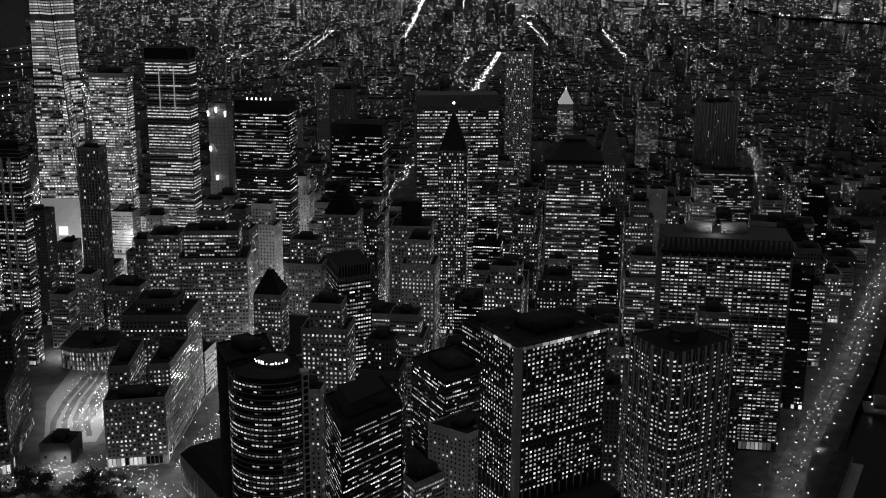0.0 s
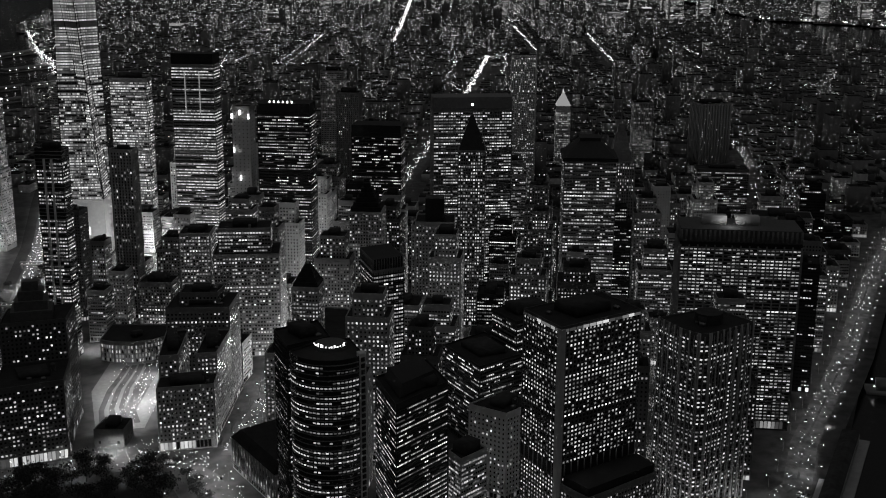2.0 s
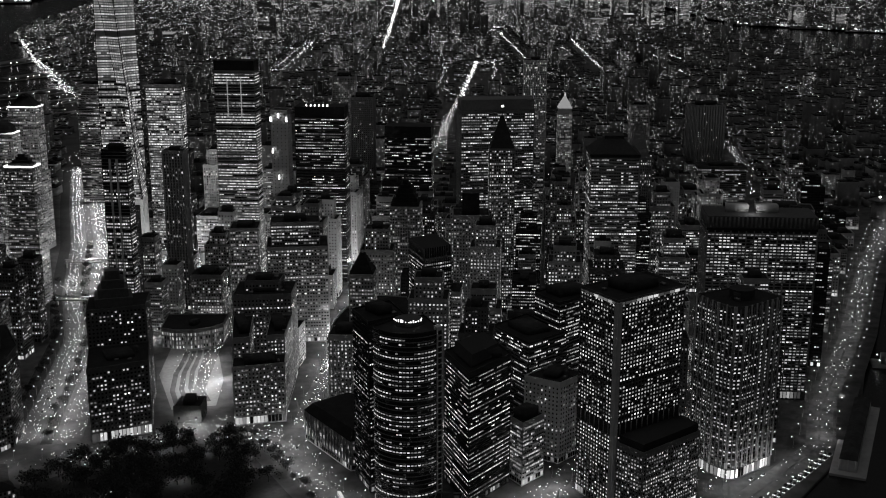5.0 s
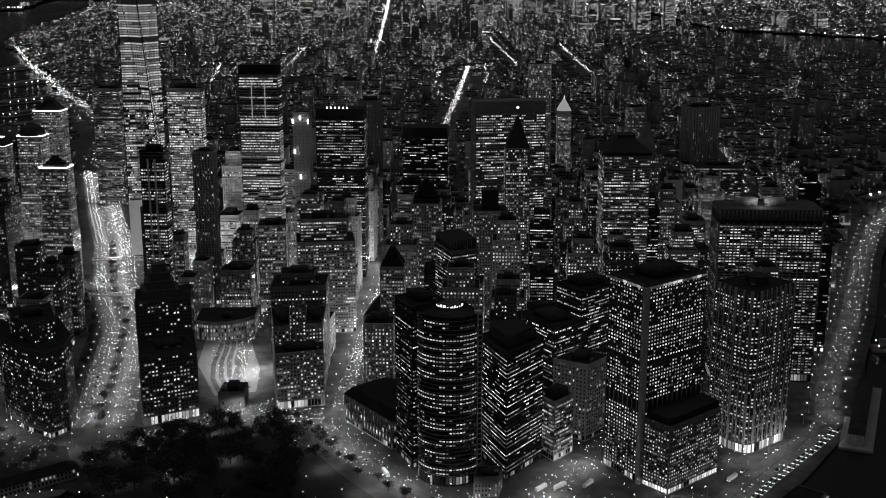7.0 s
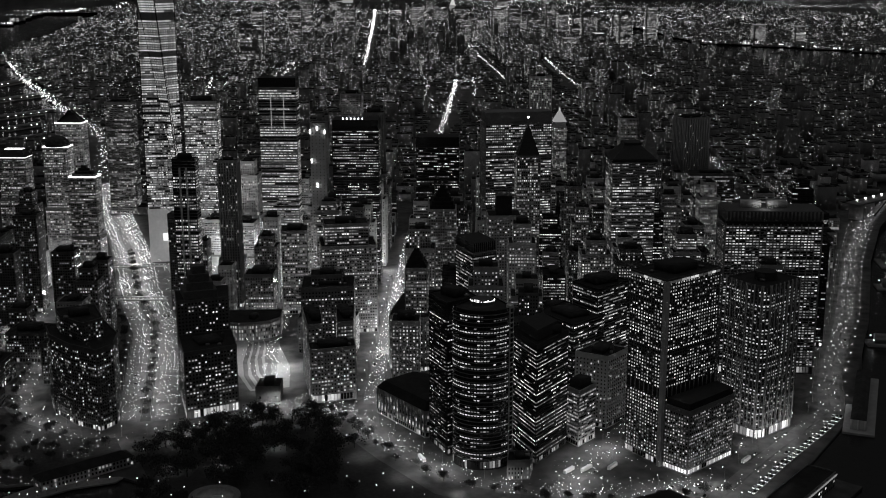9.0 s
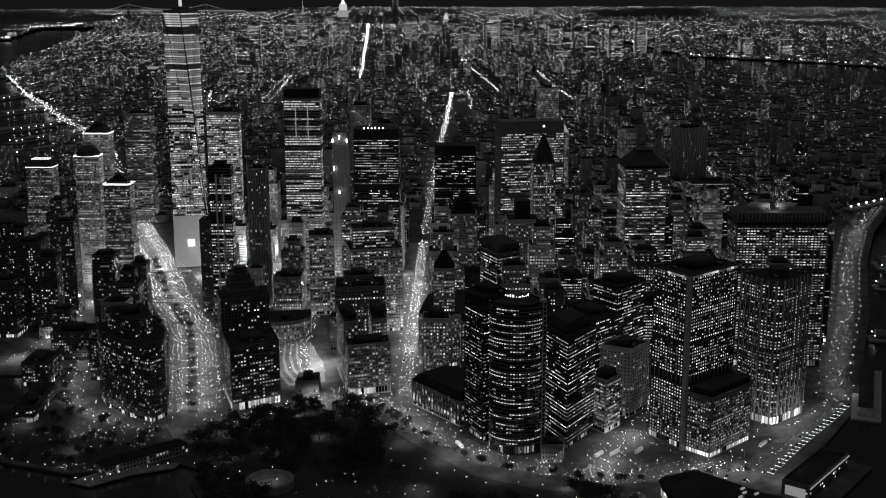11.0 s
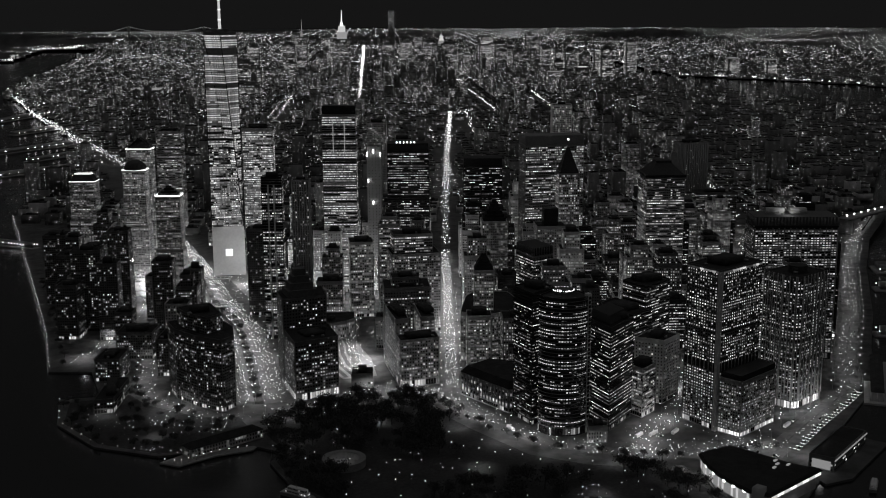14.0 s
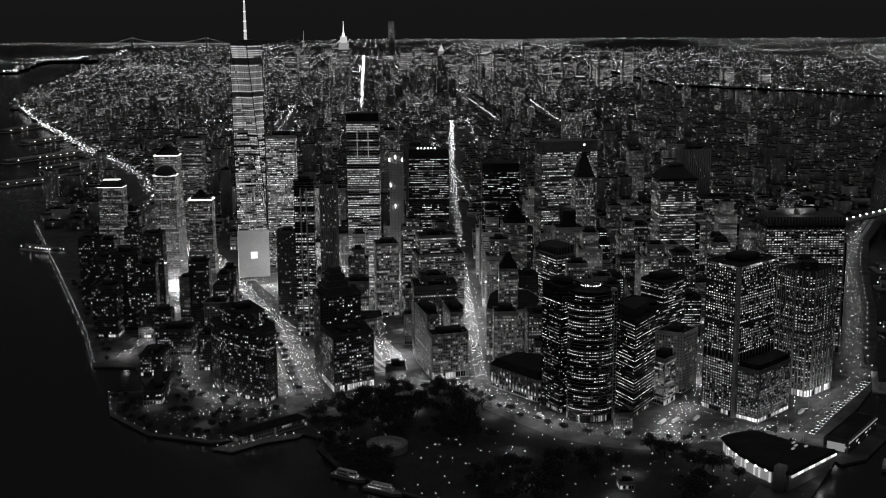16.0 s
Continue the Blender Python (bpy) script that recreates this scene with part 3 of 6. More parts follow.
tower("stone_block", "pale stone office block with plain upper wall and small windows", [(116, 44), (131, 18), (162, 29), (148, 56)], 64, 20, wall=M_LIGHTSTONE, fh=3.3, bw=3.2, ww=0.35, wh=0.5,
      p=0.12, tank=True)
tower("terraced_block", "small office block with bright lit terraces", [(87, -2), (111, 7), (106, 24), (86, 14)], 48, 21, wall=M_STONE, fh=3.1, bw=2.2, ww=0.8, wh=0.5, p=0.55, run=3, rows=False)

# custom house: a low monumental block with a mansard
ch = tower("custom_house", "broad low stone custom house with columns and mansard roof", [(-20, 150), (-12, 78), (28, 70), (44, 128), (20, 160)], 24, 22, wall=M_STONE, fh=5.2, bw=4.6, ww=0.4, wh=0.6, p=0.25,
           pier=1.0, proud=0.9, plant=False, roof=False)
cp = ccw([(-20, 150), (-12, 78), (28, 70), (44, 128), (20, 160)])
part("mansard", mesh_of("mansard", *prism(shrink(cp, -0.6), 24.0, 30.5, shrink(cp, 5)), [M_ROOF]), ch, "dark mansard roof")
for k in range(9):
    v, f = boxes([(-14.5 + 0.9 * k, 142 - 7.2 * k, 25.2, 28.4, 0.9, 1.0, 0.12)])
    part("dormer", mesh_of("dormer", v, f, [M_STONE]), ch)

# Bowling Green offices and the block on Broadway's corner
tower("corner_office", "stone corner office building with rows of lit windows", [(-62, 199), (-21, 190), (-12, 212), (-54, 222)], 50, 23, wall=M_STONE, fh=3.4, bw=3.0, ww=0.42, wh=0.5, p=0.4, lobby=8, base_lit=0.6, rows=False, tank=True)
tower("court_office", "stone office wing beside a light court", [(-54, 222.5), (-40, 219.5), (-18, 275), (-34, 281)], 66, 24, wall=M_STONE, fh=3.4, bw=3.0, ww=0.42, wh=0.5, p=0.5, tank=True)
tower("court_office", "stone office wing with a bright light court", [(-27, 216.5), (-12, 213), (13, 262), (-4, 269)], 66, 25, wall=M_STONE, fh=3.4, bw=3.0, ww=0.42, wh=0.5, p=0.5, tank=True)
tower("tall_office", "tall dark stone office block with stepped roof", [(-34, 282), (13, 263), (32, 300), (-14, 322)], 84, 26, wall=M_BRICK, fh=3.3, bw=3.0, ww=0.42, wh=0.5, p=0.4, tank=True)
tower("penthouse_office", "dark set-back upper block of an office building", [(-20, 290), (8, 278), (20, 298), (-10, 312)], 93, 261, z0=84.2, lobby=0, wall=M_BRICK, taken=False, fh=3.3, bw=3.0, ww=0.42, wh=0.5, p=0.35)


def stepped(owner, cxy, w, d, az, z0, steps, dz, taper, mat, tip=0.0):
    z = z0
    for k in range(steps):
        s = 1 - taper * k
        t = 1 - taper * (k + 0.6)
        p0 = box_at(*cxy, w * s, d * s, az)
        V, F = prism(p0, z, z + dz, box_at(*cxy, w * t, d * t, az) if tip else None)
        part("roof_step", mesh_of("roof_step", V, F, [mat]), owner)
        z += dz
    if tip:
        part("spire", mesh_of("spire", *prism(box_at(*cxy, 1.6, 1.6, az), z, z + tip, box_at(*cxy, 0.2, 0.2, az)), [M_STEEL]), owner)


# curved-front oil company building with stepped pyramid tower
tower("curved_block", "stone office block curving along the street", [(44, 250), (52, 234), (68, 224), (96, 224), (128, 255), (142, 300), (112, 325), (90, 310), (60, 272)], 54, 27, wall=M_STONE, fh=3.3, bw=2.8, ww=0.42, wh=0.5, p=0.4, rows=False)
o = tower("pyramid_tower", "stone tower with lit windows under a stepped pyramid", box_at(76, 252, 22, 22, 122), 100, 28, z0=54.2, lobby=0, wall=M_STONE, fh=3.3, bw=2.6, ww=0.45, wh=0.5, p=0.7, taken=False, roof=False)
stepped(o, (76, 252), 21, 21, 122, 100, 5, 3.4, 0.17, M_ROOF, tip=3)

# brick block with tall rear tower by the tunnel approach
tower("brick_block", "dark brick office block with lit ground floor", [(-172, 216), (-124, 216), (-112, 262), (-160, 268)], 61, 29, wall=M_DARKBRICK, fh=3.3, bw=3.0, ww=0.5, wh=0.5, p=0.33, run=1.6, lobby=9, base_lit=0.85, rows=False, tank=True)
o = tower("brick_tower", "tall dark brick tower with stepped top", [(-160, 269), (-113, 263), (-100, 300), (-150, 306)], 92, 30, wall=M_DARKBRICK, fh=3.3, bw=3.0, ww=0.45, wh=0.5, p=0.12, plant=False)
stepped(o, (-134, 284), 30, 26, 100, 92.1, 4, 7, 0.2, M_DARKBRICK)
tower("vent_building", "small windowless dark ventilation building", [(-104, 228), (-84, 218), (-73, 238), (-92, 248)], 14, 31, wall=M_DARKBRICK, fh=9, bw=7, ww=0.25, wh=0.3, p=0.2, lobby=0)

tower("arched_building", "low building with a rounded front facing the bright plaza", [(-64, 420), (-54, 408), (-38, 400), (-20, 400), (-6, 406), (8, 434), (-46, 460)], 19, 311, wall=M_BRICK, fh=4.2, bw=3.0, ww=0.4, wh=0.75, p=0.6, lobby=0)
# slender tower with lit corners
o = tower("slender_tower", "slender tower with pale lit edges and dark plant bands", rect((-103.7, 445.8), (-83.3, 433.1), 16), 192, 32, wall=M_CURTAIN, fh=3.2, bw=2.2, ww=0.9, wh=0.5, p=0.75, run=4, fv=0.25,
          span=0.6, proud=0.25, rows=False, trim=M_STEEL, dark=[(0.96, 1), (0.82, 0.85), (0.68, 0.74), (0.6, 0.62)])
for s in (0.34, 0.62):
    a, b = np.array((-103.7, 445.8)), np.array((-83.3, 433.1))
    q = a + (b - a) * s + np.array((-0.54, -0.84)) * 0.9
    v, f = boxes([(q[0], q[1], 0, 184, 0.9, 0.6, math.atan2(-14, 22))])
    part("lit_fin", mesh_of("lit_fin", v, f, [M_CLAD]), o, "pale vertical fin")
tower("dark_apartments", "dark broad apartment tower with a few lit windows", rect((-79, 555), (-56, 540), 20), 112, 331, wall=M_DARKBRICK, fh=2.9, bw=2.5, ww=0.45, wh=0.5, p=0.14, fv=0.3)
tower("hotel_tower", "tall grey tower with vertical window strips", rect((-23.6, 537.3), (-4.7, 525.5), 16), 171, 33, wall=M_CONC, fh=3.1, bw=3.2, ww=0.4, wh=0.7, p=0.14, pier=1.0, proud=0.5, fv=0.2)

# tallest tower: square base, tapering to a turned square, with a mast
base = box_at(-4, 807, 46, 46, 111)
topq = box_at(-4, 807, 33, 33, 156)
H0, H1 = 72.0, 346.0
TAKEN.append(base)
o = thing("tallest_tower", "tapering glass skyscraper with lit floors and tall mast", "skyscraper")
part("base", mesh_of("base", *prism(base, 0, H0), [M_CLAD]), o, "pale floodlit windowless base")
bz = np.array(base); tz = np.array(topq)
if np.hypot(*(tz[0] - bz[0])) > np.hypot(*(tz[-1] - bz[0])):
    tz = np.roll(tz, 1, axis=0)
V = [(x, y, H0) for x, y in bz] + [(x, y, H1) for x, y in tz]
F = []
for i in range(4):
    j = (i + 1) % 4
    F += [[i, j, 4 + i], [j, 4 + j, 4 + i]]
part("shaft", mesh_of("shaft", V, F + [[4, 5, 6, 7]], [M_PALEGLASS]), o, "tapering glass shaft")
for i in range(4):      # dark seams where the eight tall triangles meet
    for q0, q1 in ((bz[i], tz[i]), (bz[(i + 1) % 4], tz[i])):
        c = np.array((-4.0, 807.0))
        V = []
        for q, z in ((q0, H0), (q1, H1)):
            rad = (q - c) / np.hypot(*(q - c))
            tan = np.array((-rad[1], rad[0])) * 0.55
            V += [(*(q - tan - rad * 0.3), z), (*(q + tan - rad * 0.3), z), (*(q + tan + rad * 0.35), z), (*(q - tan + rad * 0.35), z)]
        part("corner_seam", mesh_of("corner_seam", V, BOXF, [M_BLACK]), o, "dark steel seam")
rw = np.random.default_rng(34)
nfl = 88
for k in range(nfl):
    z = H0 + (k + 0.5) * (H1 - H0) / nfl
    t = (z - H0) / (H1 - H0)
    ring8 = []
    for i in range(4):
        ring8.append(bz[i] * (1 - t) + tz[i] * t)
        ring8.append(bz[(i + 1) % 4] * (1 - t) + tz[i] * t)
    if k in (64, 65, 79, 80, 81):
        continue
    lit = 0.93 if k > 46 else 0.75
    Vv, Ff, Ll = [], [], []
    for i in range(8):
        a, b = ring8[i], ring8[(i + 1) % 8]
        L = np.hypot(*(b - a))
        if L < 3:
            continue
        nb = int(L / 1.7)
        u = (b - a) / L
        out = np.array((u[1], -u[0]))
        lv = lit_pattern(1, nb, rw, lit, 3 if k < 40 else 12, 0.15, 3 if k > 46 else 4)[0]
        if k > 46:
            lv = np.where(lv > 0, 3 if k % 3 == 0 or k > 81 else 2, 1)
        if k in (60, 50, 38, 22):
            lv[:] = 3
        for q in range(nb):
            c0, c1 = a + u * (q + 0.06) * L / nb + out * 0.08, a + u * (q + 0.94) * L / nb + out * 0.08
            o4 = len(Vv)
            Vv += [(*c0, z - 0.9), (*c1, z - 0.9), (*c1, z + 0.9), (*c0, z + 0.9)]
            Ff.append([o4, o4 + 1, o4 + 2, o4 + 3]); Ll.append(lv[q])
    if Ff:
        part("window_band", mesh_of("window_band", Vv, np.array(Ff), WINS, Ll), o, kind="stuff")
part("crown", mesh_of("crown", *prism([tuple(q) for q in tz], H1 + 0.1, 350), [M_STEEL]), o, "parapet crown of the tower")
mast = lambda r: [(-4 + r * math.cos(a), 807 + r * math.sin(a)) for a in np.linspace(0, 2 * math.pi, 9)[:-1]]
part("mast_ring", mesh_of("mast_ring", *prism(mast(12), 350.1, 354), [M_STEEL]), o)
# mast and collars emit by window materials in place of floodlight
part("mast", mesh_of("mast", *prism(mast(2.4), 354.1, 448, mast(0.5)), [M_W3]), o, "tapering mast, its floodlight put in as glow")
for z in range(366, 446, 14):
    part("mast_collar", mesh_of("mast_collar", *prism(mast(2.9 - (z - 354) * 0.02), z, z + 1.4), [M_W4]), o, "mast collar with floodlight put in as glow")
part("entrance_glow", mesh_of("entrance_glow", *boxes([(-4 - 8.4, 807 - 21.9, 29, 39, 5.0, 0.5, math.radians(-21))]), [M_W4]), o, "bright lit entrance")

tower("glass_slab", "pale lit glass office tower with lit crown", rect((34.2, 834.1), (72.8, 810), 20), 207, 35, wall=M_PALEGLASS, fh=3.2, bw=1.9, ww=0.82, wh=0.56, p=0.91, run=2.5, fv=0.2, span=0.6, proud=0.2, rows=False, trim=M_STEEL)
o = tower("lit_glass_tower", "tall glass tower with every floor glowing", rect((57.5, 612.8), (96.1, 588.7), 24), 243, 36, wall=M_PALEGLASS, fh=3.15, bw=1.6, ww=0.97, wh=0.42, p=0.93, run=12, fv=0.1, span=0.8, proud=0.2, rows=False, trim=M_STEEL,
          dark=[(0.93, 0.95), (0.87, 0.9), (0.82, 0.84), (0.74, 0.765)], top=3, plant=False)
part("crown_screen", mesh_of("crown_screen", *prism(shrink(ccw(rect((57.5, 612.8), (96.1, 588.7), 24)), 0.4), 244.2, 255), [M_BLACK]), o, "dark crown screen")
for x, y in ((70, 604), (83, 596)):
    v, f = boxes([(x - 0.6, y - 0.9, 192, 236, 0.5, 0.25, math.radians(-34))])
    part("hoist_light", mesh_of("hoist_light", v, f, [M_W2]), o, "bright column of work lights")
o = tower("black_slab", "broad black steel tower with long lit strips", rect((138.5, 580), (186.5, 550), 32), 192, 37, wall=M_BLACK, fh=3.25, bw=2.0, ww=0.96, wh=0.42, p=0.55, run=5, fv=0.6, span=1.6, proud=0.4, rows=False, trim=M_BLACK, dark=[(0.66, 0.7)], plant=False)
part("plant_crown", mesh_of("plant_crown", *prism(shrink(ccw(rect((138.5, 580), (186.5, 550), 32)), 0.3), 193.2, 203), [M_BLACK]), o, "dark louvred crown")
for k in range(6):
    v, f = boxes([(152 + 4 * k, 577 - 2.6 * k, 203, 205, 0.6, 0.6, 0)])
    part("roof_light", mesh_of("roof_light", v, f, [M_LAMP]), o, "bright roof light")
o = tower("black_tower", "black glass tower with scattered lit offices", rect((219, 514), (263, 486), 32), 175, 38, wall=M_BLACK, fh=3.15, bw=1.9, ww=0.95, wh=0.42, p=0.42, run=3, fv=0.5, span=1.2, proud=0.3, rows=False, trim=M_BLACK, plant=False)
part("plant_crown", mesh_of("plant_crown", *prism(shrink(ccw(rect((219, 514), (263, 486), 32)), 0.3), 176.2, 184), [M_BLACK]), o, "dark crown")
o = tower("bank_slab", "very wide steel bank tower with bright lit floors", rect((298, 482), (376, 453), 32), 199, 39, wall=M_STEEL, fh=3.2, bw=2.6, ww=0.85, wh=0.48, p=0.7, run=3, fv=0.4, pier=0.5, span=0.9, proud=0.5, rows=False, trim=M_STEEL, plant=False)
part("plant_crown", mesh_of("plant_crown", *prism(shrink(ccw(rect((298, 482), (376, 453), 32)), 0.3), 200.2, 212), [M_BRICK]), o, "tall blank plant storey")
o = tower("spire_tower", "slim stone tower with pointed copper roof", box_at(290, 378, 27, 27, 118), 176, 40, wall=M_BRICK, fh=3.2, bw=2.4, ww=0.5, wh=0.55, p=0.62, fv=0.2, rows=False, roof=False)
part("pyramid_roof", mesh_of("pyramid_roof", *prism(box_at(290, 378, 25, 25, 118), 176, 208, box_at(290, 378, 3, 3, 118)), [M_COPPER]), o, "steep dark copper pyramid")
part("spire", mesh_of("spire", *prism(box_at(290, 378, 1.6, 1.6, 118), 208, 217, box_at(290, 378, 0.4, 0.4, 118)), [M_STEEL]), o)
v, f = boxes([(290, 378, 217, 219, 0.9, 0.9, 0)])
part("beacon", mesh_of("beacon", v, f, [M_LAMP]), o, "bright roof beacon")
tower("rippled_tower", "tall pale apartment tower with rippled steel face", rect((525, 722), (552, 705), 26), 226, 41, wall=M_CLAD, fh=3.0, bw=2.4, ww=0.55, wh=0.5, p=0.3, pier=0.9, proud=0.5, rows=False, trim=M_CLAD)
o = tower("courthouse_tower", "stone tower with pyramid roof with floodlight put in as glow", box_at(778, 1000, 24, 24, 118), 106, 42, wall=M_LIGHTSTONE, fh=3.3, bw=2.6, ww=0.5, wh=0.55, p=0.7, roof=False)
part("colonnade", mesh_of("colonnade", *prism(box_at(778, 1000, 21, 21, 118), 106, 114), [M_LIGHTSTONE]), o)
# pyramid and lantern emit by material; no floodlamps stand here
part("pyramid_roof", mesh_of("pyramid_roof", *prism(box_at(778, 1000, 24, 24, 118), 114.1, 134, box_at(778, 1000, 3, 3, 118)), [M_FLOODGLOW]), o, "pyramid roof with floodlight put in as glow")
part("lantern", mesh_of("lantern", *prism(box_at(778, 1000, 3, 3, 118), 134.1, 140, box_at(778, 1000, 0.6, 0.6, 118)), [M_W3]), o)
o = tower("hipped_tower", "broad office tower with dark hipped roof", rect((326, 268), (367, 245), 50), 179, 43, wall=M_CONC, fh=3.2, bw=2.4, ww=0.85, wh=0.45, p=0.6, run=2.5, fv=0.4, span=0.9, proud=0.3, rows=False, roof=False)
hp = ccw(rect((326, 268), (367, 245), 50))
part("cornice", mesh_of("cornice", *prism(shrink(hp, -1.2), 179, 182), [M_BLACK]), o)
part("hipped_roof", mesh_of("hipped_roof", *prism(shrink(hp, 1), 182, 195, shrink(hp, 14)), [M_COPPER]), o, "dark hipped copper roof")
part("roof_top", mesh_of("roof_top", *prism(shrink(hp, 14), 195, 198), [M_COPPER]), o)
o = tower("art_deco_tower", "dark slim stepped tower with thin vertical windows", box_at(438, 343, 27, 27, 118), 160, 44, wall=M_BRICK, fh=3.2, bw=2.4, ww=0.4, wh=0.6, p=0.35, pier=0.8, proud=0.5, roof=False)
stepped(o, (438, 343), 21, 21, 118, 160, 4, 9, 0.2, M_BRICK, tip=14)
tower("windowless_tower", "tall windowless exchange tower with dark ribs", rect((925, 833), (973, 823), 40), 127, 45, wall=M_CONC, fh=3.3, bw=4.6, ww=0.22, wh=0.5, p=0.05, pier=2.6, proud=1.2, lobby=0)
# pale cladding carries the brightness that floodlights give this tower
tower("wrapped_tower", "wrapped tower under scaffolding, floodlight on it put into pale cladding", rect((560, 449), (577, 441), 20), 101, 46, wall=M_CLAD, fh=3.3, bw=3.0, ww=0.2, wh=0.3, p=0.04)
o = tower("crowned_block", "stone office block with dark square top", box_at(232, 338, 36, 34, 118), 120, 47, wall=M_STONE, fh=3.3, bw=2.8, ww=0.42, wh=0.5, p=0.25, plant=False)
part("top_block", mesh_of("top_block", *prism(box_at(230, 335, 17, 17, 118), 121, 142), [M_BLACK]), o, "dark square plant tower")
o = tower("pyramid_bank", "stone bank tower with stepped pyramid top", box_at(188, 396, 32, 32, 120), 122, 48, wall=M_STONE, fh=3.2, bw=2.6, ww=0.45, wh=0.55, p=0.3, roof=False)
stepped(o, (188, 396), 28, 28, 120, 122, 6, 4.2, 0.155, M_ROOF)
o = tower("louvred_tower", "square office tower with bright strips and ribbed top", [(123, 256), (117, 214), (145, 216), (151, 258)], 114, 49, wall=M_STEEL, fh=3.2, bw=2.3, ww=0.86, wh=0.5, p=0.82, run=3, fv=0.3, pier=0.35, span=0.9, proud=0.3, rows=False, plant=False, trim=M_BLACK)
lp = shrink(ccw([(123, 256), (117, 214), (145, 216), (151, 258)]), 0.3)
part("plant_crown", mesh_of("plant_crown", *prism(lp, 115.2, 124), [M_BLACK]), o, "dark ribbed crown")
pi, sp = relief(lp, 115.3, 124, 8.6, 2.3, 0.4, 0.0, 0.4)
part("crown_ribs", mesh_of("crown_ribs", pi[0], pi[1], [M_BRICK]), o, kind="stuff")
tower("terrace_office", "stepped office building with bright top floors", rect((33, 383), (88, 362), 44), 96, 50, wall=M_BRICK, fh=3.3, bw=2.6, ww=0.6, wh=0.5, p=0.45, rows=False, tank=True)
tower("terrace_office", "bright upper storeys of a stepped office", rect((40, 390), (84, 373), 30), 118, 51, z0=96.2, lobby=0, wall=M_BRICK, taken=False, fh=3.3, bw=2.6, ww=0.85, wh=0.5, p=0.7, run=4)
tower("grid_office", "square stone office with a regular grid of lit windows", rect((25, 475), (52, 463), 34), 96, 52, wall=M_STONE, fh=3.3, bw=2.9, ww=0.5, wh=0.55, p=0.62, rows=False, tank=True)

o = tower("concrete_core", "bare grey concrete tower core with work lights", rect((116, 596), (132, 585), 18), 198, 95, wall=M_CONC, fh=4, bw=5, ww=0.2, wh=0.3, p=0.05, lobby=0, plant=False)
for x, y, z in ((116, 595, 186), (131, 585, 186), (123, 590, 190), (117, 594, 150), (122, 590, 120)):
    part("work_light", mesh_of("work_light", *boxes([(x - 0.8, y - 1.2, z, z + 5, 0.8, 0.6, -0.6)]), [M_LAMP]), o, "bright work light")
# towers by the western waterfront, each with its own lit top
def crown_lines(owner, poly, z, size=0.7):
    n = len(poly)
    for i in range(n):
        a, b = np.array(poly[i]), np.array(poly[(i + 1) % n])
        m = (a + b) / 2
        v, f = boxes([(m[0], m[1], z, z + 2 * size, np.hypot(*(b - a)) / 2, size / 2, math.atan2(*(b - a)[::-1]))])
        part("crown_light", mesh_of("crown_light", v, f, [M_CROWN]), owner, "bright line of crown lights")


def wf_tower(l, w, h, seed, top, label):
    l = np.array(l, float)
    u = np.array((math.sin(radians(123)), math.cos(radians(123))))
    p = ccw(rect(l, l + u * w, w * 0.66))
    o = tower("financial_tower", label, p, h, seed, wall=M_STONE, fh=3.2, bw=2.2, ww=0.55, wh=0.5, p=0.62, run=1.3, fv=0.3, span=0.8, proud=0.25, plant=False)
    wide = shrink(p, -w * 0.05)
    part("lower_wall", mesh_of("lower_wall", *prism(wide, 0, h * 0.55), [M_STONE]), o)
    facade(o, wide, 5, h * 0.55 - 1, np.random.default_rng(seed + 500), fh=3.2, bw=2.2, ww=0.55, wh=0.5, p=0.55, run=1.4)
    TAKEN.append(wide)
    if top == "dome":
        c = np.mean(p, axis=0)
        crown_lines(o, p, h + 0.2, 0.8)
        rings = [[(c[0] + w * 0.5 * math.cos(b) * math.cos(a), c[1] + w * 0.5 * math.cos(b) * math.sin(a)) for a in np.linspace(0, 2 * math.pi, 17)[:-1]] for b in np.linspace(0, 1.35, 6)]
        V = [(x, y, h + 1.2 + 13 * math.sin(b)) for b, g in zip(np.linspace(0, 1.35, 6), rings) for x, y in g]
        F = [[16 * k + i, 16 * k + (i + 1) % 16, 16 * k + 16 + (i + 1) % 16, 16 * k + 16 + i] for k in range(5) for i in range(16)] + [list(range(80, 96))]
        part("dome", mesh_of("dome", V, F, [M_COPPER]), o, "dark copper dome")
    elif top == "mastaba":
        crown_lines(o, p, h + 0.2, 0.5)
        part("mastaba_roof", mesh_of("mastaba_roof", *prism(shrink(p, 0.5), h + 1.2, h + 11, shrink(p, w * 0.18)), [M_COPPER]), o, "sloping lit mastaba roof")
        crown_lines(o, shrink(p, w * 0.18), h + 11, 0.5)
    elif top == "steps":
        crown_lines(o, p, h + 0.2, 0.9)
        for k in range(4):
            part("roof_step", mesh_of("roof_step", *prism(shrink(p, 3 + 3 * k), h + 1 + 3 * k, h + 4 + 3 * k), [M_COPPER]), o)
    else:
        crown_lines(o, p, h + 0.2, 0.8)
        part("pyramid_roof", mesh_of("pyramid_roof", *prism(shrink(p, 1), h + 1, h + 17, shrink(p, w * 0.46)), [M_COPPER]), o, "dark copper pyramid")
    return o


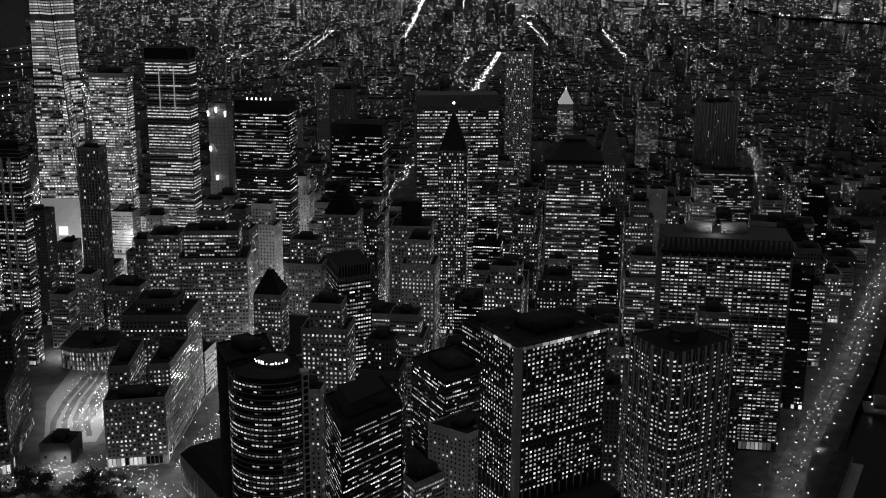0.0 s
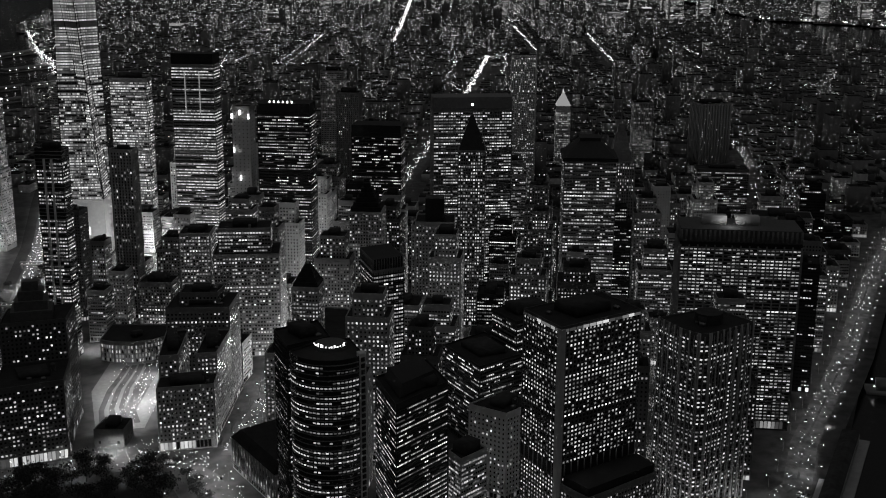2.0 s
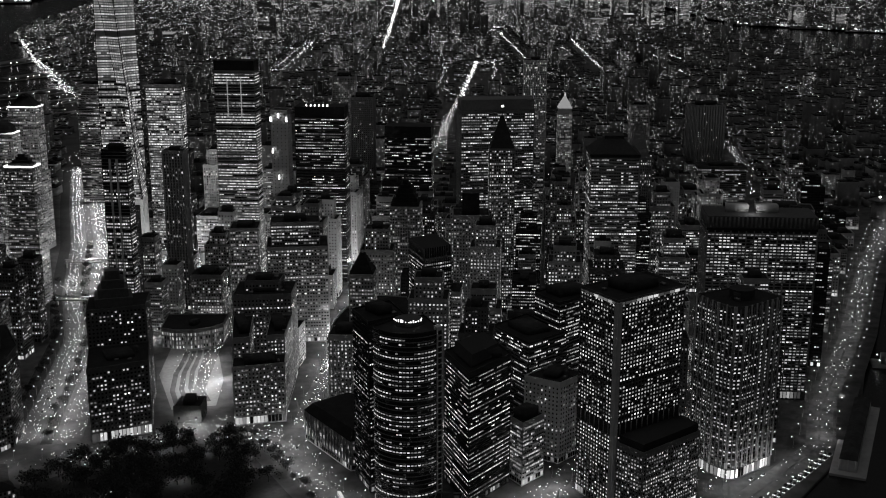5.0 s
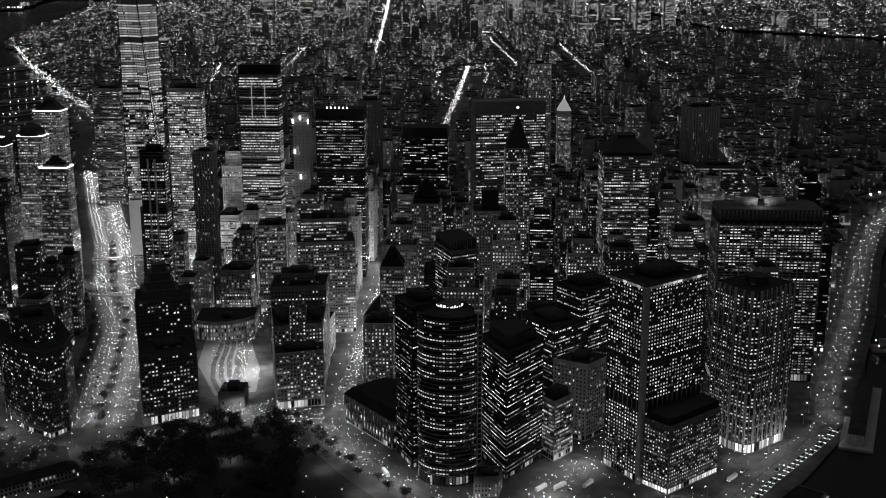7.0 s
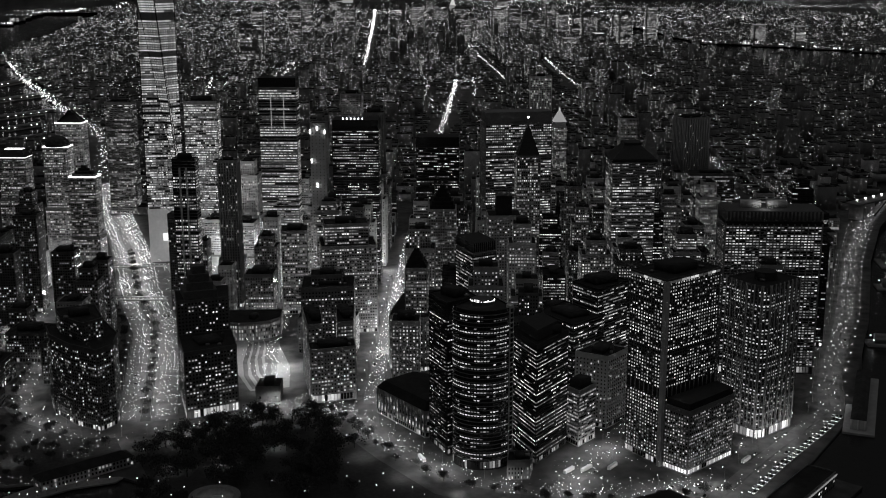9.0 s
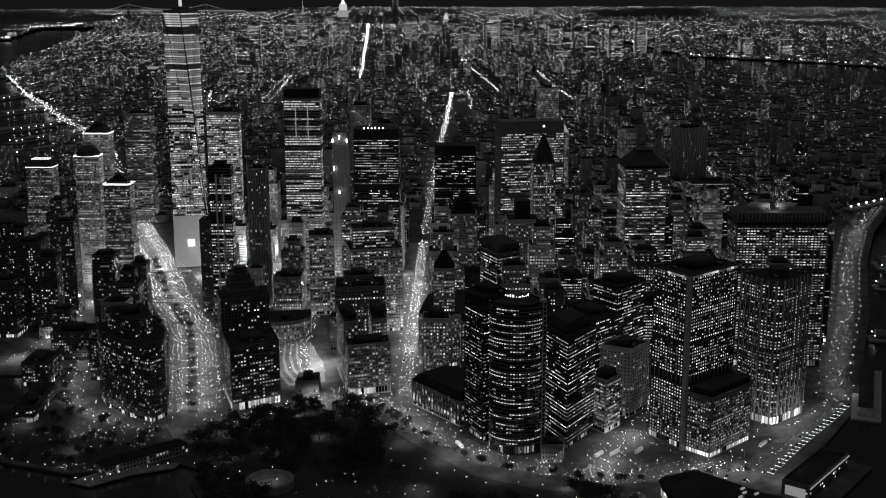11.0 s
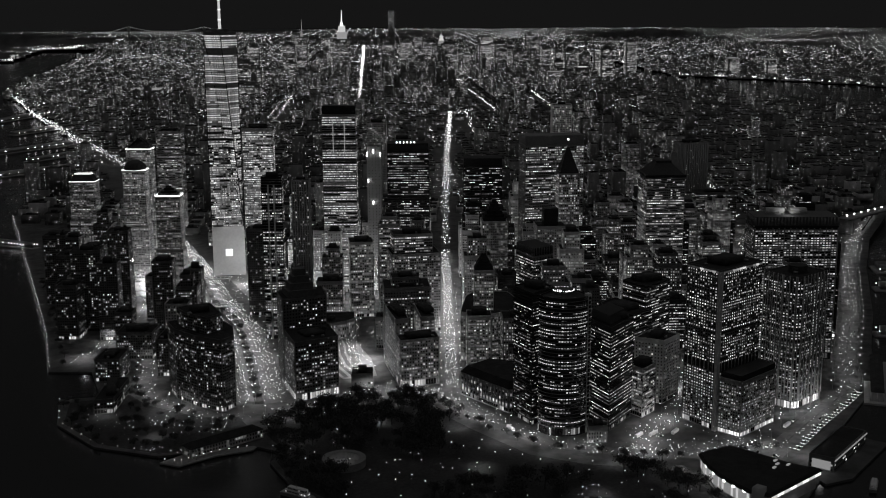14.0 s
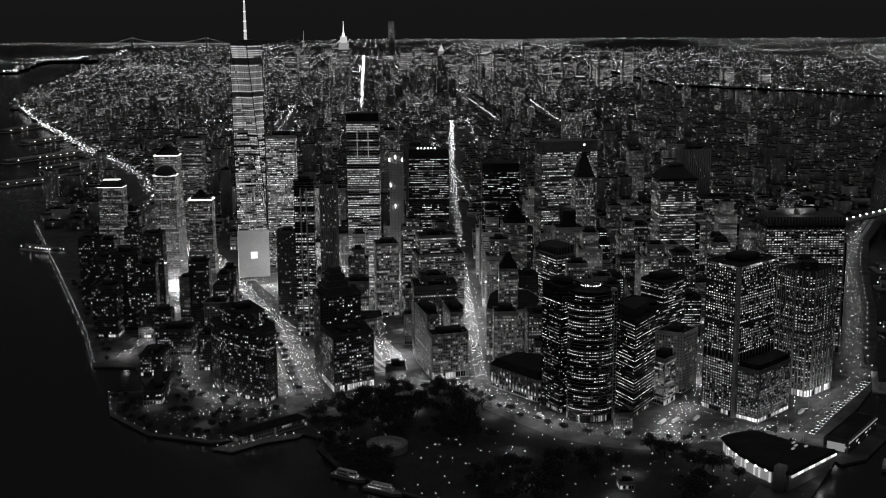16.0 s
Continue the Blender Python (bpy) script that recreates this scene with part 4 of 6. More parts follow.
tower("curved_apartments", "dark curved apartment block with scattered lit windows", [(-264, 322), (-267, 292), (-258, 256), (-243, 228), (-226, 238), (-214, 268), (-214, 326)], 72, 97, wall=M_DARKBRICK, fh=2.9, bw=2.6, ww=0.45, wh=0.5, p=0.24, tank=True)
tower("curved_apartments", "set-back upper storeys of the curved apartments", [(-256, 314), (-257, 292), (-246, 258), (-226, 266), (-221, 314)], 88, 98, z0=72.2, lobby=0, taken=False, wall=M_DARKBRICK, fh=2.9, bw=2.6, ww=0.45, wh=0.5, p=0.24)
tower("hotel_block", "long low waterfront building with a lit stair end", [(-352, 290), (-334, 284), (-300, 342), (-316, 352)], 14, 99, wall=M_DARKBRICK, fh=3.4, bw=3.0, ww=0.6, wh=0.5, p=0.3, run=3, rows=False)
tower("apartment_block", "low dark brick apartment block round a court", box_at(-252, 462, 40, 34, 122), 30, 171, wall=M_DARKBRICK, fh=2.9, bw=2.6, ww=0.45, wh=0.5, p=0.28, tank=True)
tower("apartment_block", "low dark brick apartment block with a flat roof", box_at(-300, 400, 26, 40, 122), 24, 172, wall=M_DARKBRICK, fh=2.9, bw=2.6, ww=0.45, wh=0.5, p=0.28)
tower("apartment_block", "long dark brick apartment block with lit stair windows", box_at(-238, 385, 26, 44, 122), 40, 173, wall=M_DARKBRICK, fh=2.9, bw=2.6, ww=0.45, wh=0.5, p=0.3, tank=True)
tower("glass_atrium", "brightly lit glass atrium at the foot of the towers", box_at(-112, 890, 22, 20, 118), 22, 174, wall=M_STEEL, fh=5, bw=3.2, ww=0.85, wh=0.8, p=0.97, run=4, fv=0.05, lobby=0, plant=False)
wf_tower((-187, 975), 38, 128, 61, "mastaba", "stone office tower with lit sloping mastaba roof")
wf_tower((-166.5, 772.6), 31, 167, 62, "dome", "stone office tower with ring-lit dome")
wf_tower((-167, 636), 31, 150, 63, "steps", "stone office tower with bright stepped crown")
wf_tower((-127, 882), 36, 182, 64, "pyramid", "tall stone office tower with lit pyramid roof")
tower("bank_tower", "long grey office tower beyond the waterfront", rect((5, 1144), (40, 1121), 30), 178, 65, wall=M_CONC, fh=3.2, bw=2.2, ww=0.8, wh=0.45, p=0.5, run=3, span=0.8, proud=0.2)
tower("telephone_tower", "dark stone telephone building", rect((395, 1020), (425, 1002), 30), 150, 66, wall=M_BRICK, fh=3.3, bw=3, ww=0.3, wh=0.5, p=0.06, pier=1.2, proud=0.5)
tower("lit_top_tower", "grey tower with floodlit top storeys", rect((430, 1180), (462, 1160), 30), 165, 67, wall=M_STONE, fh=3.3, bw=2.6, ww=0.5, wh=0.5, p=0.3, dark=[(0.3, 0.5)])
tower("municipal_tower", "stone office tower with lit upper floors", rect((905, 985), (935, 970), 24), 112, 68, wall=M_STONE, fh=3.3, bw=2.8, ww=0.45, wh=0.5, p=0.4)
tower("river_office", "dark office block with regular lit floors", rect((770, 640), (830, 605), 30), 72, 69, wall=M_DARKBRICK, fh=3.2, bw=2.6, ww=0.7, wh=0.45, p=0.5, run=3)
tower("river_office", "dark box office with bright edge stair", rect((432, 110), (462, 84), 26), 112, 70, wall=M_BLACK, fh=3.2, bw=2.2, ww=0.8, wh=0.4, p=0.2, run=3)
tower("river_office", "grey office with lit floor strips by the drive", rect((600, 330), (650, 292), 34), 88, 71, wall=M_CONC, fh=3.2, bw=2.4, ww=0.9, wh=0.4, p=0.45, run=6, span=1, proud=0.3)

# ---- the ordinary blocks of the old town ----
U32 = np.array((math.sin(radians(32)), math.cos(radians(32))))
V122 = np.array((math.sin(radians(122)), math.cos(radians(122))))
SITE = [(-48, 612), (20, 566), (52, 600), (58, 655), (112, 640), (150, 700), (60, 772), (22, 800), (-22, 770)]
slab("plaza", SITE, 0.06, M_PAVE, "pale floodlit building site between the towers", "plaza", 0.05)
PLAZA = [(-60, 425), (-8, 400), (-30, 300), (-55, 240), (-105, 250), (-92, 350)]
ROADS = [(BROADWAY, 11), (STATE, 13), (FDR, 15), (WHITEHALL, 9), (GREENWICH, 7), (WATERST, 8), (BPCROAD, 9), (BPCROAD2, 8), (BATTERYPL, 9)]
WESTZONE = WEST_L + WEST_R[::-1]
SHORELINE = SHORE


def built(x, y):
    """Whether a building stands there."""
    return any(abs(t[0][0] - x) < 110 and abs(t[0][1] - y) < 110 and inside(t, np.array([x]), np.array([y]))[0] for t in TAKEN)


def clash(poly, taken, gap=3.0):
    q = shrink(ccw(poly), -gap)
    pts = np.array(q + [tuple(np.mean(q, axis=0))] + [tuple((np.array(q[i]) + np.array(q[(i + 1) % len(q)])) / 2) for i in range(len(q))])
    mid = pts.mean(0)
    for t in taken:
        if abs(t[0][0] - mid[0]) > 110 or abs(t[0][1] - mid[1]) > 110:
            continue
        if inside(t, pts[:, 0], pts[:, 1]).any():
            return True
        tp = np.array(list(t) + [tuple(np.mean(t, axis=0))])
        if inside(q, tp[:, 0], tp[:, 1]).any():
            return True
    for line, half in ROADS:
        if (to_line(line, pts[:, 0], pts[:, 1]) < half).any():
            return True
    if inside(WESTZONE, pts[:, 0], pts[:, 1]).any() or inside(PARK, pts[:, 0], pts[:, 1]).any() or inside(PLAZA, pts[:, 0], pts[:, 1]).any() or inside(SITE, pts[:, 0], pts[:, 1]).any():
        return True
    return not inside(NEARLAND, pts[:, 0], pts[:, 1]).all() or (to_line(SHORELINE, pts[:, 0], pts[:, 1]) < 10).any()


STYLES = [dict(wall=M_STONE, fh=3.3, bw=2.9, ww=0.42, wh=0.5), dict(wall=M_BRICK, fh=3.2, bw=2.8, ww=0.4, wh=0.52), dict(wall=M_DARKBRICK, fh=3.2, bw=2.6, ww=0.45, wh=0.5),
          dict(wall=M_CONC, fh=3.2, bw=2.3, ww=0.8, wh=0.45, run=3.0), dict(wall=M_BLACK, fh=3.2, bw=2.1, ww=0.92, wh=0.42, run=4.0), dict(wall=M_LIGHTSTONE, fh=3.4, bw=3.0, ww=0.38, wh=0.5)]
NAMES = ["stone_office", "brick_building", "dark_brick_building", "strip_office", "glass_office", "pale_building"]
LABELS = ["old stone office building with scattered lit windows", "brick office building with punched windows, some lit", "dark brick building with a few lit windows",
          "grey office building with lit strip windows", "dark glass office building with lit strips", "pale stone building with small windows"]
rf = np.random.default_rng(21)
filled = 0
for iu in range(-3, 27):
    for iv in range(-16, 32):
        u0 = 60 + iu * 46 + rf.uniform(-3, 3)
        v0 = iv * 37 + rf.uniform(-3, 3)
        w = rf.uniform(24, 33)
        d = rf.uniform(24, 34)
        c = U32 * u0 + V122 * v0
        kind_roll, hroll, prob = rf.random(), rf.random(), rf.random()
        if not (-370 < c[0] < 1180 and -80 < c[1] < 1180) or u0 > 900:
            continue
        west = to_line(WEST_C, c[:1], c[1:2])[0]
        bpc = inside([(-450, 150)] + WEST_L[:5] + [(-172, 1468), (-450, 1468)], c[:1], c[1:2])[0]
        if west < 62 and c[1] > 600:
            continue
        if (bpc and (c[1] < 400 or c[0] < -300)) or (c[1] < 250 and c[0] < -170):
            continue
        poly = box_at(c[0], c[1], w, d, 122 + rf.uniform(-2, 2))
        if clash(poly, TAKEN):
            w, d = w * 0.66, d * 0.66
            poly = box_at(c[0], c[1], w, d, 122)
            if clash(poly, TAKEN):
                continue
        far = u0 > 760
        east = v0 > 430
        if bpc:
            h = 42 + 45 * hroll
        elif far:
            h = 16 + 40 * hroll ** 2.0
        elif east:
            h = 22 + 55 * hroll ** 1.6
        else:
            h = 36 + 75 * hroll ** 1.5
        k = int(kind_roll * 6) % 6
        if bpc and k in (3, 4, 5):
            k = 2
        st = dict(STYLES[k])
        p = {True: 0.26, False: 0.46}[bool(bpc or east or far)] * (0.5 + 1.0 * prob)
        o = tower(NAMES[k], LABELS[k], poly, h, 1000 + filled, p=p, fv=0.35, tank=(k in (0, 1, 2) and h < 75), base_lit=0.45, units=0, **st)
        if hroll > 0.55 and min(w, d) > 20 and not far:
            tower("setback_storeys", "set-back upper storeys of an old office building", shrink(poly, 4.5), h + rf.uniform(8, 22), 4000 + filled, z0=h + 0.05, lobby=0, taken=False, p=p, owner=o, units=0, **st)
        filled += 1

# waterfront apartment towers of the landfill district
for k, (x, y, w, d, h) in enumerate([(-266, 600, 36, 26, 100), (-256, 548, 24, 24, 92), (-214, 640, 26, 26, 112), (-203, 508, 24, 24, 96), 
                                     (-213, 415, 30, 36, 84), (-262, 690, 34, 26, 78), (-262, 760, 30, 30, 92), (-244, 640, 24, 24, 70)]):
    poly = box_at(x, y, w, d, 118)
    if not built(x, y):
        tower("apartment_tower", "dark brick apartment tower with scattered lit windows", poly, h, 7000 + k, wall=M_DARKBRICK, fh=2.9, bw=2.6, ww=0.45, wh=0.5, p=0.2, fv=0.3, tank=True)

# ---- the far city: low blocks and lit windows, drawn in with the distance ----
U28 = np.array((math.sin(radians(28.5)), math.cos(radians(28.5))))
V118 = np.array((math.sin(radians(118.5)), math.cos(radians(118.5))))
AVENUES = [((341, 756), (921, 1676)), ((921, 1676), (1604, 2741)), ((66, 1420), (185, 1878)), ((185, 1878), (236, 2272)), ((236, 2272), (252, 2564)), ((252, 2564), (296, 3029)),
           ((296, 3029), (350, 3540)), ((350, 3540), (470, 4400)), ((1568, 3363), (3432, 6828)), ((3432, 6828), (4600, 9000)), ((2100, 3950), (2962, 5480)), ((1718, 2593), (3378, 5749)),
           ((1795, 2304), (2450, 3420)), ((1950, 2100), (2610, 3255)), ((912, 680), (1190, 1048)), ((870, 2640), (1464, 3769)), ((700, 2700), (930, 3269)), ((1156, 2181), (1443, 2652)), ((1287, 2104), (1700, 2790))]
FARLINES = [list(a) for a in AVENUES] + [BROADWAY, WEST_C]


def lit_faces(a, r, share):
    """Lit panes on the walls of blocks (x, y, half w, half d, h) that face the harbour: vertices and levels. They stand on floors and bays."""
    side = np.where(np.degrees(np.arctan2(a[:, 0] - EYE[0], a[:, 1] - EYE[1])) > 28.5, -1.0, 1.0)
    tops = np.clip((a[:, 4] - 35) / 40, 0, 1)
    busy = share * (1 + 0.5 * tops) * np.where(a[:, 1] > 8000, 0.4, 1.0) * np.where(a[:, :2] @ V118 > 620, 0.5, 1.2) * np.exp(r.normal(-0.3, 0.85, len(a)))
    Q, L = [], []
    for front in (True, False):
        half = a[:, 2] if front else a[:, 3]
        floors, bays = np.maximum(a[:, 4] // 3.2, 1), np.maximum(2 * half // 2.7, 1)
        nw = r.poisson(np.clip(floors * bays * np.minimum(busy, 0.7), 1, 260))
        i = np.repeat(np.arange(len(a)), nw)
        m = len(i)
        f, k = np.floor(r.random(m) * floors[i]), np.floor(r.random(m) * bays[i])
        t = (k + 0.5) / bays[i] * 2 - 1
        z = 1.8 + f * 3.2
        z = np.minimum(z, a[i, 4] - 1.0)
        along = V118 if front else U28
        out = (-U28 * (a[i, 3] + 0.5)[:, None]) if front else (V118 * (side[i] * (a[i, 2] + 0.5))[:, None])
        c = a[i, :2] + along * (t * half[i] * 0.94)[:, None] + out
        d = np.hypot(c[:, 0] - EYE[0], c[:, 1] - EYE[1])
        hw = r.uniform(0.45, 0.85, m) * np.clip(d / 2300, 0.9, 4.0)
        hh = r.uniform(0.4, 0.7, m) * np.clip(d / 2300, 0.9, 4.0)
        q = np.empty((m, 4, 3))
        for n, (sx, sz) in enumerate(((-1, -1), (1, -1), (1, 1), (-1, 1))):
            q[:, n, :2] = c + along * (sx * hw)[:, None]
            q[:, n, 2] = z + sz * hh
        Q.append(q)
        L.append(r.choice([1, 2, 3, 4], m, p=[0.4, 0.3, 0.19, 0.11]))
    return np.concatenate(Q).reshape(-1, 3), np.concatenate(L)


FAR_TURN = math.atan2(V118[1], V118[0])


def far_blocks(name, label, xs, seed, share):
    """xs: rows (x, y, half w, half d, h). One joined mesh of blocks and one of their lit windows."""
    r = np.random.default_rng(seed)
    a = np.asarray(xs)
    it = np.stack([a[:, 0], a[:, 1], np.full(len(a), -0.5), a[:, 4], a[:, 2], a[:, 3], np.full(len(a), FAR_TURN)], 1)
    hut = it[r.random(len(it)) < 0.6].copy()
    hut[:, 2], hut[:, 3] = hut[:, 3] - 0.2, hut[:, 3] + r.uniform(2.0, 4.5, len(hut))
    hut[:, 4] *= r.uniform(0.2, 0.5, len(hut)); hut[:, 5] *= r.uniform(0.2, 0.5, len(hut))
    V, F = boxes(np.concatenate([it, hut]))
    o = tagged(part(name, mesh_of(name, draw_in(V), F, [M_FARWALL, M_ROOF], np.tile([1, 1, 0, 0, 0, 0], len(F) // 6))), label, "city blocks", kind="stuff")
    Q, lv = lit_faces(a, r, share)
    part("far_windows", mesh_of("far_windows", draw_in(Q), np.arange(len(Q)).reshape(-1, 4), WINS, lv), o, kind="stuff")


def low_building(name, label, row, r, share):
    """One building of the middle distance: walls under a dark roof with a stair house, and its lit windows."""
    x, y, w, d, h = row
    o = thing(name, label, "building")
    V, F = boxes([(x, y, -0.5, h, w, d, FAR_TURN)])
    part("wall", mesh_of("wall", draw_in(V), F, [(M_BRICK, M_DARKBRICK, M_STONE, M_FARWALL)[r.integers(4)]]), o)
    V, F = boxes([(x, y, h, h + 0.25, w - 0.4, d - 0.4, FAR_TURN), (x + r.uniform(-0.3, 0.3) * w, y + r.uniform(-0.3, 0.3) * d, h + 0.2, h + r.uniform(1.5, 5), w * r.uniform(0.2, 0.4), d * r.uniform(0.2, 0.4), FAR_TURN)])
    part("roof", mesh_of("roof", draw_in(V), F, [M_ROOF]), o)
    Q, lv = lit_faces(np.array([row]), r, share)
    part("window_panes", mesh_of("window_panes", draw_in(Q), np.arange(len(Q)).reshape(-1, 4), WINS, lv), o, kind="stuff")


rr = np.random.default_rng(99)
tiles = {}
for iu in range(0, 260):
    u0 = 920 + iu * 42
    for iv in range(-40, 130):
        v0 = -1500 + iv * 38
        c = U28 * u0 + V118 * v0 + np.array((200, 0))
        if u0 > 6500 and (iu % 2 or iv % 2):
            continue
        tiles.setdefault((iu // 60, iv // 75), []).append((c[0] + rr.uniform(-7, 7), c[1] + rr.uniform(-9, 9), rr.uniform(8, 16), rr.uniform(8, 16), rr.random()))
LOW_LABELS = ("dark brick tenement with a few lit windows", "low loft building with lit windows under a tar roof", "plain apartment building with scattered lit windows")
made_low = 0
for key, rows in sorted(tiles.items()):
    a = np.array(rows)
    ok = is_land(a[:, 0], a[:, 1])
    ok &= (a[:, :2] @ U32 > 935)
    az_seen = np.degrees(np.arctan2(a[:, 0] - EYE[0], a[:, 1] - EYE[1]))
    ok &= (az_seen > 4) & (az_seen < 62)
    for ln in FARLINES:
        ok &= to_line(ln, a[:, 0], a[:, 1]) > (46 if ln is WEST_C else 27)
    a, az_seen = a[ok], az_seen[ok]
    if not len(a):
        continue
    d28, v118 = a[:, :2] @ U28, a[:, :2] @ V118
    island = inside(MANHATTAN, a[:, 0], a[:, 1])
    mid = np.exp(-((d28 - 4700) / 900) ** 2) * np.exp(-((v118 - 60) / 650.0) ** 2) * island
    q = a[:, 4].copy()
    a[:, 4] = 11 + 26 * q ** 2.2 + mid * (25 + 130 * q ** 2.2)
    tall = island & (d28 < 4200) & (((q * 977) % 1.0) < np.where(v118 < 700, 0.10, 0.045))
    a[:, 4] += np.where(tall, 18 + 55 * ((q * 131) % 1.0), 0)
    near_line = np.min([to_line(ln, a[:, 0], a[:, 1]) for ln in FARLINES], axis=0)
    a[:, 4] = np.where(near_line < 70, np.minimum(a[:, 4], 12), a[:, 4])
    a[:, 4] = np.where((np.abs(az_seen - 28.0) < 0.4) & (d28 > 3200), np.minimum(a[:, 4], 9), a[:, 4])
    close = (d28 < 1330) & (az_seen > 9) & (az_seen < 54)
    rb = np.random.default_rng(700 + key[0] * 10 + key[1])
    for row in a[close]:
        low_building(("tenement", "loft_building", "apartment_building")[made_low % 3], LOW_LABELS[made_low % 3], tuple(row), rb, 0.2)
        made_low += 1
    if (~close).any():
        far_blocks("far_city", "distant low city blocks with scattered lit windows", a[~close], 300 + key[0] * 10 + key[1], 0.22)


def specks(name, label, pts, size, mat, z=6.0, seed=1, cat="street lights"):
    """Small lamps, one little box each, in one mesh."""
    r = np.random.default_rng(seed)
    p = np.asarray(pts, float)
    if not len(p):
        return
    d = np.hypot(p[:, 0] - EYE[0], p[:, 1] - EYE[1])
    s = size * np.clip(d / 2200, 0.45, 5.0) * r.uniform(0.55, 1.35, len(p))
    zz = np.full(len(p), z) + r.uniform(-1, 3, len(p))
    V = np.empty((len(p), 5, 3))
    for k, (a, b, c) in enumerate(((-1, -1, 0), (1, -1, 0), (1, 1, 0), (-1, 1, 0), (0, 0, 2))):
        V[:, k] = np.stack([p[:, 0] + a * s, p[:, 1] + b * s, zz + c * s], 1)
    V = V.reshape(-1, 3)
    F = (np.array([[0, 1, 4], [1, 2, 4], [2, 3, 4], [3, 0, 4]])[None] + 5 * np.arange(len(p))[:, None, None]).reshape(-1, 3)
    return tagged(part(name, mesh_of(name, draw_in(V), F, [mat])), label, cat, kind="stuff")


# strings of lamps along the far avenues
def step_of(a, b):
    if b[1] > 6500:
        return 7
    if a[0] > 1700 or (a[1] > 2100 and a[0] > 800):
        return 16
    return 3.2 if a[0] < 345 or a[0] == 921 else 8


pts = []
for a, b in AVENUES:
    a, b = np.array(a, float), np.array(b, float)
    L = np.hypot(*(b - a))
    n = np.array(((b - a)[1], -(b - a)[0])) / L
    for _ in range(int(L / step_of(a, b))):
        pts.append(a + (b - a) * rr.random() + n * rr.normal(0, 8 if a[0] < 340 else 4))
specks("avenue_lamps", "bright strings of lamps and cars along distant avenues", pts, 0.5, M_BRIGHTLAMP, 11, 2)
# scattered lamps of the boroughs, thicker in bands
az = np.radians(rr.uniform(6, 62, 90000))
d = 1700 * (19000 / 1700) ** (rr.random(90000) ** 0.8)
cand = np.stack([EYE[0] + d * np.sin(az), EYE[1] + d * np.cos(az)], 1)
cu, cv = cand @ U28, cand @ V118
pick = rr.random(len(cand))
cv = np.where(pick < 0.45, np.round(cv / 132) * 132 + rr.normal(0, 4, len(cand)), cv)
cu = np.where((pick > 0.45) & (pick < 0.8), np.round(cu / 84) * 84 + rr.normal(0, 3, len(cand)), cu)
cand = cu[:, None] * U28 + cv[:, None] * V118
cand = cand[is_land(cand[:, 0], cand[:, 1]) & (cand @ U32 > 940)]
cl = np.array([noise.noise((x / 500, y / 500, 3.3)) for x, y in cand])
far_d = np.hypot(cand[:, 0] - EYE[0], cand[:, 1] - EYE[1])
band = np.array([noise.noise((math.atan2(x - EYE[0], y - EYE[1]) * 9, 100000 / d, 1.1)) for (x, y), d in zip(cand, far_d)])
cl = np.where(far_d > 5000, 0.6 * cl + 1.3 * band - np.where(cand[:, 0] < 3300, 0.3, 0.0), cl - np.where(cand @ V118 > 620, 0.08, 0.0))
cand = cand[(1.5 * cl + rr.uniform(-0.75, 0.45, len(cand))) > 0.0]
specks("far_lamps", "scattered lamps of the distant boroughs", cand, 0.36, M_FARLAMP, 13, 3)
shore = []
for ln, k in ((EASTBANK[1:8], 420), (MANHATTAN[1:9], 160), (WESTBANK[1:9], 260), (MANHATTAN[14:20], 120)):
    for (x1, y1), (x2, y2) in zip(ln, ln[1:]):
        for _ in range(int(k / len(ln))):
            t = rr.random()
            shore.append((x1 + (x2 - x1) * t + rr.normal(0, 30), y1 + (y2 - y1) * t + rr.normal(0, 30)))
shore = np.array(shore)
shore = shore[is_land(shore[:, 0], shore[:, 1])]
specks("shore_lamps", "bright lamps along the far river banks", shore, 0.8, M_BRIGHTLAMP, 6, 4)

# ---- far landmarks ----
def far_tower(name, label, x, y, w, h, lit, top, seed, mat=M_FARWALL):
    r = np.random.default_rng(seed)
    o = thing(name, label, "skyscraper")
    p = box_at(x, y, w, w, 118.5)
    V, F = prism(p, 0, h)
    part("wall", mesh_of("wall", draw_in(V), F, [mat]), o)
    Vv, Ll = [], []
    for v, f, l in panes(p, 8, h - 2, 4.6, 4.4, 0.72, 0.6, r, min(lit * 1.8, 0.85), 1.5, 0.45, off=6.0):
        Vv.append(v); Ll.append(l)
    Vv, Ll = np.concatenate(Vv).reshape(-1, 4, 3), np.concatenate(Ll)
    Vv, Ll = Vv[Ll > 0].reshape(-1, 3), Ll[Ll > 0]
    part("window_panes", mesh_of("window_panes", draw_in(Vv), np.arange(len(Vv)).reshape(-1, 4), WINS, Ll), o, kind="stuff")
    z = h
    # bright stages and spires emit by material, where floodlight would fall
    for (tw, th, m, taper) in top:
        V, F = prism(box_at(x, y, w * tw, w * tw, 118.5), z, z + th, box_at(x, y, w * tw * taper, w * tw * taper, 118.5))
        part("top_stage", mesh_of("top_stage", draw_in(V), F, [m]), o)
        z += th
    return o


